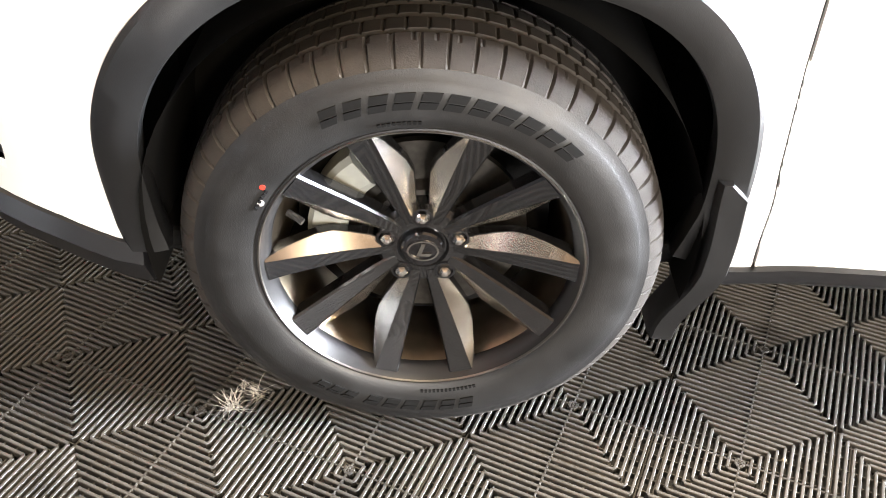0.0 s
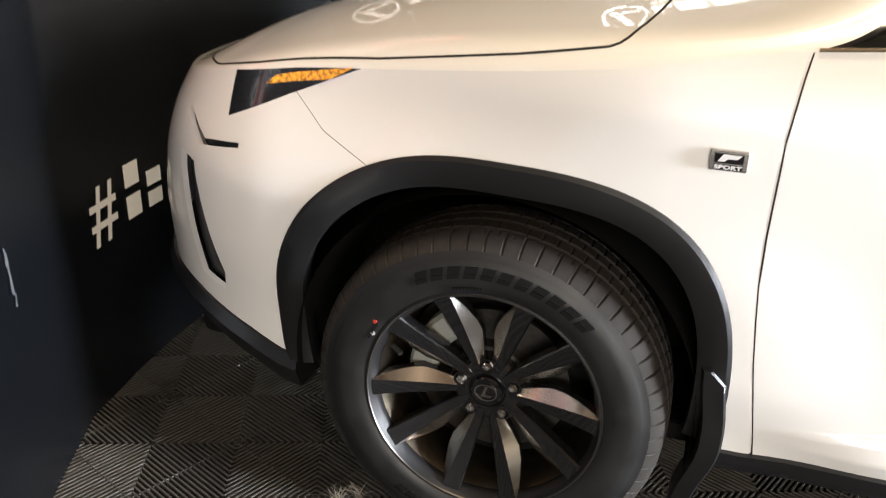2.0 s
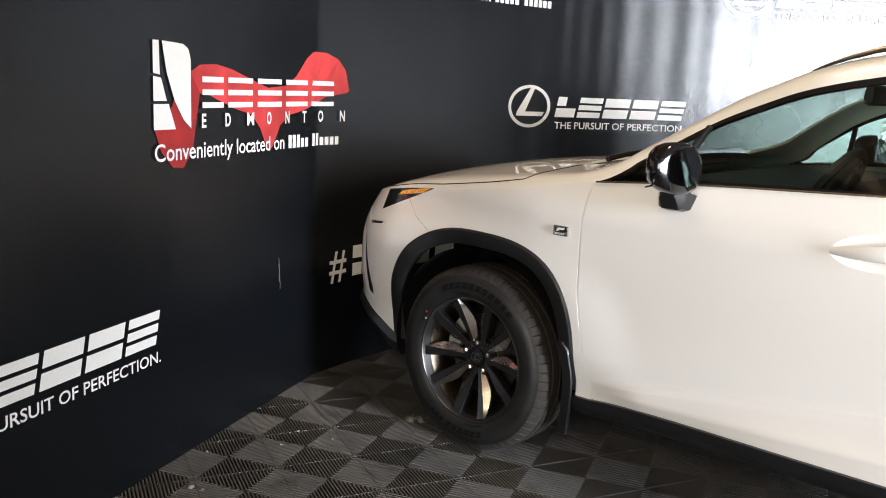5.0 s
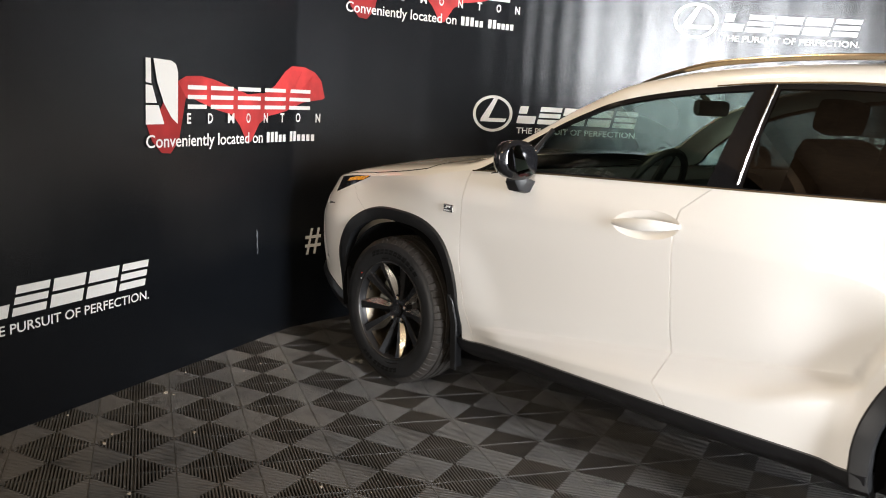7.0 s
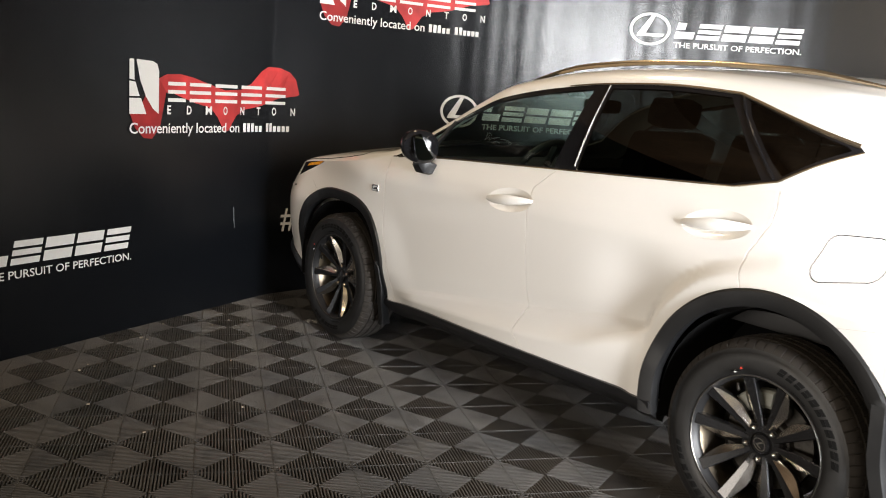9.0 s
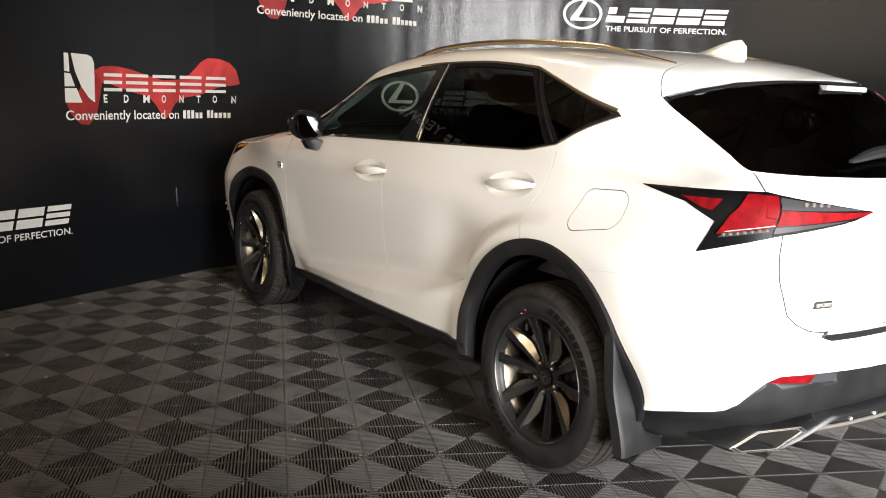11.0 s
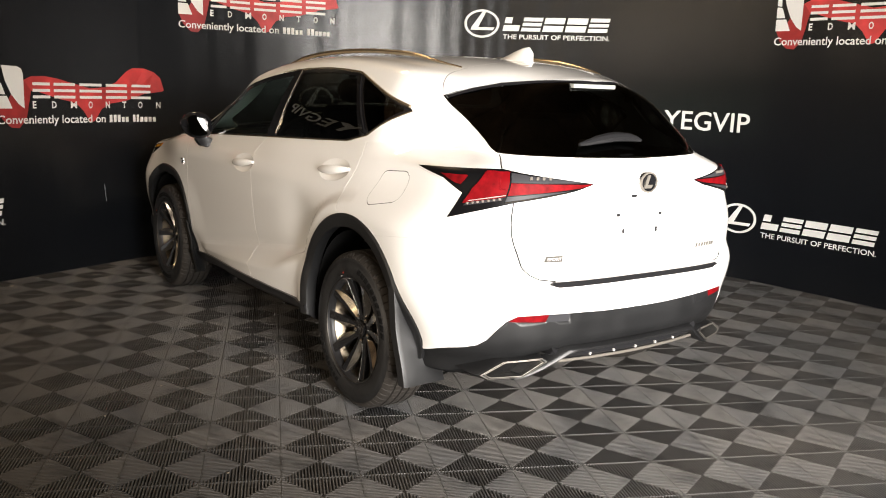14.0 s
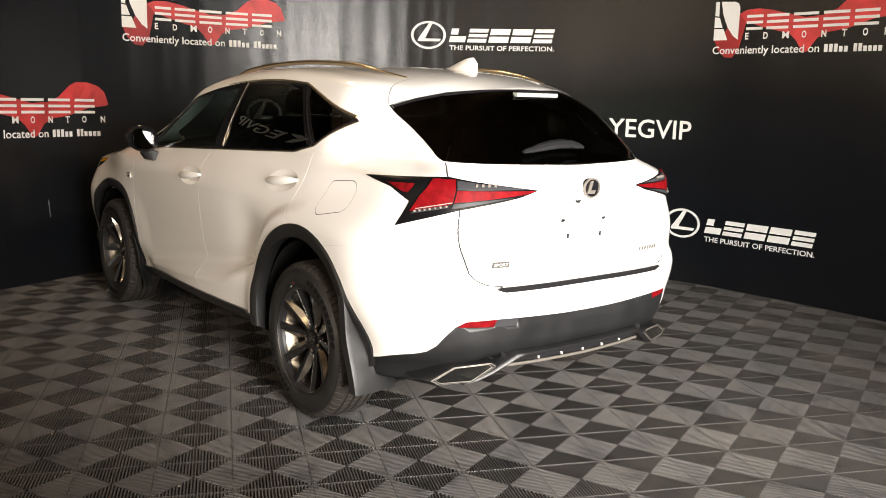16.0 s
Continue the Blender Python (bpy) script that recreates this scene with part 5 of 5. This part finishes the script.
bm = bmesh.new()
L_END = float(PLAN_L[-1])
cols, rows = 560, 14
grid = [[bm.verts.new(on_wall(L_END * i / cols, H_WALL * j / rows, ripple(L_END * i / cols, H_WALL * j / rows))) for j in range(rows + 1)] for i in range(cols + 1)]
back = [[bm.verts.new(on_wall(L_END * i / cols, H_WALL * j / rows, -0.05)) for j in (0, rows)] for i in range(cols + 1)]
for i in range(cols):
    for j in range(rows):
        bm.faces.new((grid[i][j], grid[i + 1][j], grid[i + 1][j + 1], grid[i][j + 1]))
    bm.faces.new((back[i][0], back[i][1], back[i + 1][1], back[i + 1][0]))
    bm.faces.new((grid[i][rows], grid[i + 1][rows], back[i + 1][1], back[i][1]))
wall = part("wall_backdrop", bm, CLOTH, None, "black cloth backdrop with printed white and red marks", smooth=True)
tagged(wall, kind="structure", category="wall")


def stick(name, shapes, mat, off=0.004, label="", parent=None):
    """Flat outlines in (l, z), each a list of points with faces, laid on the cloth."""
    bm = bmesh.new()
    for pts, faces in shapes:
        vs = [bm.verts.new(on_wall(l, z, off + ripple(l, z))) for l, z in pts]
        for f in faces:
            try:
                bm.faces.new([vs[i] for i in f])
            except ValueError:
                pass
    ob = part(name, bm, mat, parent or wall, label)
    return ob


def fit_text(text, l0, l1, z0, z1, bold=0.0, size=0.1):
    pts, tris = letters(text, size, bold * size)
    a0, a1 = min(p[0] for p in pts), max(p[0] for p in pts)
    caps, _ = letters("H", size, bold * size)
    b0, b1 = min(p[1] for p in caps), max(p[1] for p in caps)
    return [(l0 + (l1 - l0) * (a - a0) / (a1 - a0), z0 + (z1 - z0) * (b - b0) / (b1 - b0)) for a, b in pts], tris


def slab(l0, l1, z0, z1, lean=0.0, cut=()):
    s = lean * (z1 - z0)
    return [(l0, z0), (l1, z0), (l1 + s, z1), (l0 + s, z1)], [(0, 1, 2, 3)]


def wordmark(l0, l1, z0, z1, lean, weights):
    """Five plain leaning blocks in place of a brand name, each with a level slit or two."""
    out = []
    total = sum(weights) + 0.12 * (len(weights) - 1)
    unit = (l1 - l0 - lean * (z1 - z0)) / total
    l, h = l0, z1 - z0
    for k, w in enumerate(weights):
        a, b = l, l + w * unit
        q = lambda x, z: (x + lean * (z - z0), z)
        for lo, hi in ((0.0, 0.27), (0.38, 0.62), (0.73, 1.0)) if k in (1, 4) else ((0.0, 0.44), (0.56, 1.0)):
            end = b if k or lo == 0.0 else a + 0.45 * (b - a)
            out.append(([q(a, z0 + lo * h), q(end, z0 + lo * h), q(end, z0 + hi * h), q(a, z0 + hi * h)], [(0, 1, 2, 3)]))
        l = b + 0.12 * unit
    return out


def ring_mark(cl, cz, rl, rz):
    n = 48
    pts = []
    for k in range(n):
        a = 2 * math.pi * k / n
        pts += [(cl + rl * math.cos(a), cz + rz * math.sin(a)), (cl + 0.86 * rl * math.cos(a), cz + 0.85 * rz * math.sin(a))]
    faces = [(2 * k, (2 * k + 2) % (2 * n), (2 * k + 3) % (2 * n), 2 * k + 1) for k in range(n)]
    bar = [(cl + rl * a, cz + rz * b) for a, b in ((0.02, 0.86), (0.22, 0.84), (-0.20, -0.25), (0.72, -0.25), (0.62, -0.45), (-0.62, -0.45), (-0.58, -0.25))]
    return [(pts, faces), (bar, [(0, 1, 2, 6), (2, 3, 4, 5, 6)])]


def script_mark(l_ring, l0, l1, z):
    """Ring, wide wordmark and the line below it. z: the height of the small line's foot."""
    stick("wordmark", ring_mark(l_ring + 0.155, z + 0.125, 0.155, 0.120), PRINT_WHITE, label="white printed ring")
    stick("wordmark", wordmark(l0, l1, z + 0.068, z + 0.185, 0.22, (0.85, 1.0, 1.05, 1.05, 1.0)), PRINT_WHITE, label="white printed blocks")
    stick("slogan", [fit_text("THE PURSUIT OF PERFECTION.", l0 + 0.005, l1, z, z + 0.040, 0.012)], PRINT_WHITE, label="small white printed line")


def cloth_mark(l, z):
    """Panel mark, red cloth, wide thin wordmark, city name and the line below; l, z: its lower left."""
    top = [(0.262, 0.24), (0.205, 0.30), (0.26, 0.325), (0.36, 0.33), (0.46, 0.315), (0.60, 0.28), (0.72, 0.25), (0.86, 0.26), (0.95, 0.30), (1.04, 0.38), (1.10, 0.41), (1.20, 0.41), (1.28, 0.385), (1.33, 0.34), (1.36, 0.245)]
    bot = [(0.262, 0.225), (0.27, 0.222), (0.30, 0.225), (0.36, 0.205), (0.48, 0.17), (0.60, 0.145), (0.66, 0.09), (0.72, 0.0), (0.755, 0.01), (0.82, 0.10), (0.90, 0.14), (0.97, 0.15), (1.05, 0.165), (1.20, 0.215), (1.34, 0.235)]
    fan = []
    for a, b, c, d in zip(top, top[1:], bot[1:], bot):
        fan.append(([(l + a[0], z + a[1]), (l + b[0], z + b[1]), (l + c[0], z + c[1]), (l + d[0], z + d[1])], [(0, 1, 2, 3)]))
    stick("red_cloth_print", fan, PRINT_RED, 0.003, "printed red cloth shape")
    tail = [(0.205, 0.30), (0.262, 0.24), (0.235, 0.12), (0.215, 0.03), (0.16, -0.03), (0.10, -0.025), (0.04, 0.03), (0.0, 0.12), (0.06, 0.12), (0.12, 0.22)]
    stick("red_cloth_print", [([(l + a, z + b) for a, b in tail], [(0, 1, 2, 9), (2, 3, 8, 9), (3, 4, 5, 6, 7, 8)])], PRINT_DARK, 0.003, "printed fold of red cloth")
    panel = [(0.046, 0.395), (0.16, 0.39), (0.19, 0.375), (0.203, 0.34), (0.203, 0.105), (0.16, 0.135), (0.11, 0.20), (0.07, 0.29)]
    stick("panel_print", [([(l + a, z + b) for a, b in panel], [(0, 1, 2, 3, 4, 5, 6, 7)])]
          + [([(l + a, z + b) for a, b in q], [(0, 1, 2, 3)]) for q in (((0.0, 0.29), (0.034, 0.285), (0.030, 0.395), (0.0, 0.395)), ((0.0, 0.20), (0.068, 0.20), (0.040, 0.275), (0.0, 0.28)), ((0.0, 0.105), (0.115, 0.105), (0.078, 0.19), (0.0, 0.19)))],
          PRINT_WHITE, 0.006, "white printed window shape")
    # wide thin level strokes in place of the brand name
    z0, z1, t = z + 0.175, z + 0.285, 0.020
    bits = []
    for a, b in ((0.262, 0.375), (0.40, 0.545), (0.575, 0.735), (0.765, 0.925), (0.955, 1.10)):
        a, b = l + a * 1.17 - 0.04, l + b * 1.17 - 0.04
        bits += [slab(a, b, z0, z0 + t), slab(a, b, (z0 + z1 - t) / 2, (z0 + z1 + t) / 2), slab(a, b, z1 - t, z1)]
    stick("wide_wordmark", bits, PRINT_WHITE, 0.008, "thin white printed strokes")
    bits = []
    for k, ch in enumerate("EDMONTON"):
        a = l + 0.262 + k * 0.147
        bits.append(fit_text(ch, a, a + (0.052 if ch == "M" else 0.036 if ch != "E" else 0.028), z + 0.105, z + 0.155, 0.03))
    stick("city_name", bits, PRINT_WHITE, 0.008, "spaced white printed city name")
    stick("slogan", [fit_text("Conveniently located on", l, l + 0.845, z + 0.0, z + 0.058, 0.012)], PRINT_WHITE, 0.008, "white printed line")
    bits = [slab(l + 0.88 + 0.036 * k, l + 0.88 + 0.036 * k + 0.026, z, z + 0.055 - 0.016 * (k in (3, 4))) for k in range(5)]
    bits += [slab(l + 1.09 + 0.034 * k, l + 1.09 + 0.034 * k + 0.025, z, z + 0.055 - 0.018 * (k > 1)) for k in range(6)]
    stick("slogan_bars", bits, PRINT_WHITE, 0.008, "plain white bars ending the line")


def tag_mark(l, z, h=0.15):
    stick("tag_line", [fit_text("#", l, l + 0.12, z, z + h, 0.008)], PRINT_WHITE, label="white printed hash sign")
    bits = []
    for k in range(5):
        a, top = l + 0.165 + 0.10 * k, h if k == 0 else 0.68 * h
        bits += [slab(a, a + 0.066, z, z + 0.42 * top), slab(a, a + 0.066, z + 0.58 * top, z + top)]
    stick("tag_bars", bits, PRINT_WHITE, label="plain white printed bars")
    stick("tag_line", [fit_text("YEGVIP", l + 0.70, l + 1.42, z, z + h, 0.01)], PRINT_WHITE, label="white printed capitals")


for l, z in ((3.215, 1.085), (4.705, 1.828), (9.805, 1.840)):
    cloth_mark(l, z)
for l_ring, l0, l1, z in ((2.12, 2.36, 3.235, 0.395), (5.725, 6.07, 6.99, 1.155), (7.172, 7.51, 8.44, 1.868), (9.50, 9.85, 10.765, 0.362)):
    script_mark(l_ring, l0, l1, z)
tag_mark(4.462, 0.44), tag_mark(8.255, 1.165), tag_mark(1.88, 2.07)

# scuffs on the cloth
SCUFF = material("pale_scuff", (0.11, 0.12, 0.13), 0.6)
rnd = random.Random(4)
for l, z, h in ((4.036, 0.56, 0.09), (4.043, 0.50, 0.03), (4.03, 0.60, 0.04)):
    bm = bmesh.new()
    vs = [bm.verts.new(on_wall(l + (rnd.random() - 0.5) * 0.006 * (1 if k % 5 else 0.3), z - h / 2 + h * k / 5, 0.003)) for k in range(6)]
    ws = [bm.verts.new(on_wall(l + 0.006 + (rnd.random() - 0.5) * 0.006, z - h / 2 + h * k / 5, 0.003)) for k in range(6)]
    for k in range(5):
        bm.faces.new((vs[k], ws[k], ws[k + 1], vs[k + 1]))
    part("scuff", bm, SCUFF, wall, "pale scuff on the cloth")

# the hall round it
bm = bmesh.new()
box(bm, (-3.2, -9.2, -0.10), (11.4, 5.2, -0.02))
floor = tagged(part("floor", bm, TILE_BASE, None, "black interlocking ribbed floor tiles"), kind="structure", category="floor")
for name, lo, hi in (("wall_north", (-3.2, 5.0, -0.02), (11.4, 5.2, 4.6)), ("wall_west", (-3.2, -9.0, -0.02), (-3.0, 5.0, 4.6)), ("wall_south", (-3.2, -9.2, -0.02), (11.4, -9.0, 4.6)), ("wall_east", (11.2, -9.0, -0.02), (11.4, 5.0, 4.6))):
    bm = bmesh.new()
    box(bm, lo, hi)
    tagged(part(name, bm, HALL, None, "plain dim hall wall"), kind="structure", category="wall")
bm = bmesh.new()
box(bm, (-3.2, -9.2, 4.6), (11.4, 5.2, 4.75))
for k in range(7):
    x = -2.4 + 2.1 * k
    box(bm, (x, -9.0, 4.30), (x + 0.14, 5.0, 4.6))
tagged(part("ceiling", bm, BEAM, None, "timber ceiling with beams"), kind="structure", category="ceiling")

# ribbed floor tiles: ribs stand across the nearest edge, meeting on the diagonals
S_TILE, TURN = 0.293, -23.7
OFF_U, OFF_V = -0.0166 * S_TILE, -0.182 * S_TILE


def tile_mesh():
    n, rib_w, h = 24, 0.0056, 0.015
    half = S_TILE / 2 - 0.0001
    pitch = 2 * half / n
    verts, faces = [], []

    def rib(p0, p1, w, q0, q1, top):
        """p0, p1: ends on the axis; q0, q1: how far each end is cut back on either side."""
        d = Vector((p1[0] - p0[0], p1[1] - p0[1]))
        d.normalize()
        nn = Vector((-d.y, d.x)) * w / 2
        base = len(verts)
        for z, k in ((top - h, 1.0), (top - 0.0012, 1.0), (top, 0.62)):
            for sgn in (1, -1):
                for p, q in ((p0, q0), (p1, q1)):
                    o = Vector(p) + nn * sgn * k + d * (q * sgn)
                    verts.append((o.x, o.y, z))
        b = base
        faces.extend([(b, b + 1, b + 5, b + 4), (b + 4, b + 5, b + 9, b + 8), (b + 8, b + 9, b + 11, b + 10), (b + 10, b + 11, b + 7, b + 6), (b + 6, b + 7, b + 3, b + 2), (b, b + 4, b + 8, b + 10, b + 6, b + 2), (b + 1, b + 3, b + 7, b + 11, b + 9, b + 5)])
    for q in range(4):
        c, s = (1, 0, -1, 0)[q], (0, 1, 0, -1)[q]
        turn = lambda x, y: (x * c - y * s, x * s + y * c)
        for i in range(n):
            t = -half + pitch * (i + 0.5)
            depth = abs(t)
            if half - depth < 0.003:
                continue
            sgn = 1 if t > 0 else -1
            rib(turn(t, -half), turn(t, -depth), rib_w, 0.0, -sgn * 0.0028, 0.0)
    # low cross webs under the ribs
    for k in range(-5, 6):
        y = k * half / 5.5
        for p0, p1 in (((-half, y), (half, y)), ((y, -half), (y, half))):
            rib(p0, p1, 0.0025, 0, 0, -0.0075)
    # edge rails along the joints
    e = half - 0.0007
    for q in range(4):
        c, s = (1, 0, -1, 0)[q], (0, 1, 0, -1)[q]
        rib((-e * c + e * s, -e * s - e * c), (e * c + e * s, e * s - e * c), 0.0013, 0, 0, 0.0)
    mesh = bpy.data.meshes.new("floor_tile")
    mesh.from_pydata(verts, [], faces)
    mesh.materials.append(TILE)
    return mesh


def plan_inside(x, y):
    """Whether a place lies in front of the backdrop."""
    d = np.hypot(PLAN[:, 0] - x, PLAN[:, 1] - y)
    i = int(d.argmin())
    t = PLAN[min(i + 1, len(PLAN) - 1)] - PLAN[max(i - 1, 0)]
    return t[1] * (x - PLAN[i, 0]) - t[0] * (y - PLAN[i, 1]) > -0.12


tile = tile_mesh()
cu, su = math.cos(radians(TURN)), math.sin(radians(TURN))
spots = []
for i in range(-30, 45):
    for j in range(-30, 40):
        u, v = (i + 0.5) * S_TILE + OFF_U, (j + 0.5) * S_TILE + OFF_V
        x, y = u * cu - v * su, u * su + v * cu
        if -1.6 < x < 6.4 and -3.4 < y < 3.6 and plan_inside(x, y):
            spots.append((x, y))
near = sorted(spots, key=lambda p: min(math.hypot(p[0] - 0.2, p[1] + 1.1), math.hypot(p[0] - 3.6, p[1] + 0.8), math.hypot(p[0] - 1.8, p[1] + 1.5)))
own, rest = near[:300], near[300:]
for x, y in own:
    ob = new("floor_tile", tile)
    ob.parent = floor
    ob.matrix_basis = Matrix.Translation((x, y, 0)) @ Matrix.Rotation(radians(TURN), 4, "Z")
tv = np.array([v.co[:] for v in tile.vertices])
rot = np.array([[cu, -su, 0], [su, cu, 0], [0, 0, 1]])
flat = [tuple(p.vertices) for p in tile.polygons]
allv, allf = [], []
for k, (x, y) in enumerate(rest):
    allv.append(tv @ rot.T + np.array([x, y, 0]))
    allf.extend(tuple(i + k * len(tv) for i in f) for f in flat)
mesh = bpy.data.meshes.new("floor_tiles")
mesh.from_pydata(np.concatenate(allv).tolist(), [], allf)
mesh.materials.append(TILE)
far = new("floor_tiles", mesh)
far.parent = floor
tagged(far, kind="stuff")

# fluff and crumbs on the floor
rnd = random.Random(9)
for fx, fy, count, size in ((-0.323, -0.845, 60, 0.045), (-0.285, -0.815, 40, 0.04), (-0.31, -0.80, 16, 0.03)):
    bm = bmesh.new()
    for k in range(count):
        a, e = rnd.uniform(0, 6.28), rnd.uniform(-0.1, 0.9)
        d = Vector((math.cos(a) * math.cos(e), math.sin(a) * math.cos(e), math.sin(e))) * size * rnd.uniform(0.3, 1)
        p = Vector((fx + rnd.uniform(-0.01, 0.01), fy + rnd.uniform(-0.01, 0.01), 0.004))
        q = Vector((-d.y, d.x, 0)).normalized() * 0.0006 if d.x or d.y else Vector((0.0006, 0, 0))
        bend = Vector((rnd.uniform(-1, 1), rnd.uniform(-1, 1), 0)) * size * 0.2
        v = [bm.verts.new(c) for c in (p - q, p + q, p + d * 0.5 + bend + q, p + d + bend * 0.5, p + d * 0.5 + bend - q)]
        bm.faces.new(v)
    tagged(part("fluff", bm, DUST, None), "pale wispy fluff lying on the ribbed tiles", "fluff", "fluff by the wheel")
for fx, fy, r in ((0.62, -0.93, 0.004), (-0.55, -1.25, 0.006), (-0.38, -2.26, 0.006), (-0.02, -2.25, 0.009), (0.43, -2.34, 0.008), (0.83, -2.24, 0.007), (-0.41, -1.82, 0.009), (-0.37, -1.80, 0.006),
                  (-0.62, -1.62, 0.006), (-0.49, -1.38, 0.005), (-0.40, -1.20, 0.006), (0.07, -1.92, 0.007), (0.76, -1.78, 0.006), (-0.09, -2.19, 0.006), (3.05, -1.61, 0.005), (2.00, -1.54, 0.005), (2.26, -1.86, 0.005)):
    bm = bmesh.new()
    bmesh.ops.create_icosphere(bm, subdivisions=1, radius=r)
    for v in bm.verts:
        v.co = Vector((v.co.x * rnd.uniform(0.7, 1.5), v.co.y * rnd.uniform(0.7, 1.5), v.co.z * 0.6 + r * 0.5))
    tagged(part("crumb", bm, CRUMB, None, at=Matrix.Translation((fx, fy, 0.0))), "small pale crumb of dirt on the tiles", "debris", "crumbs on the floor")
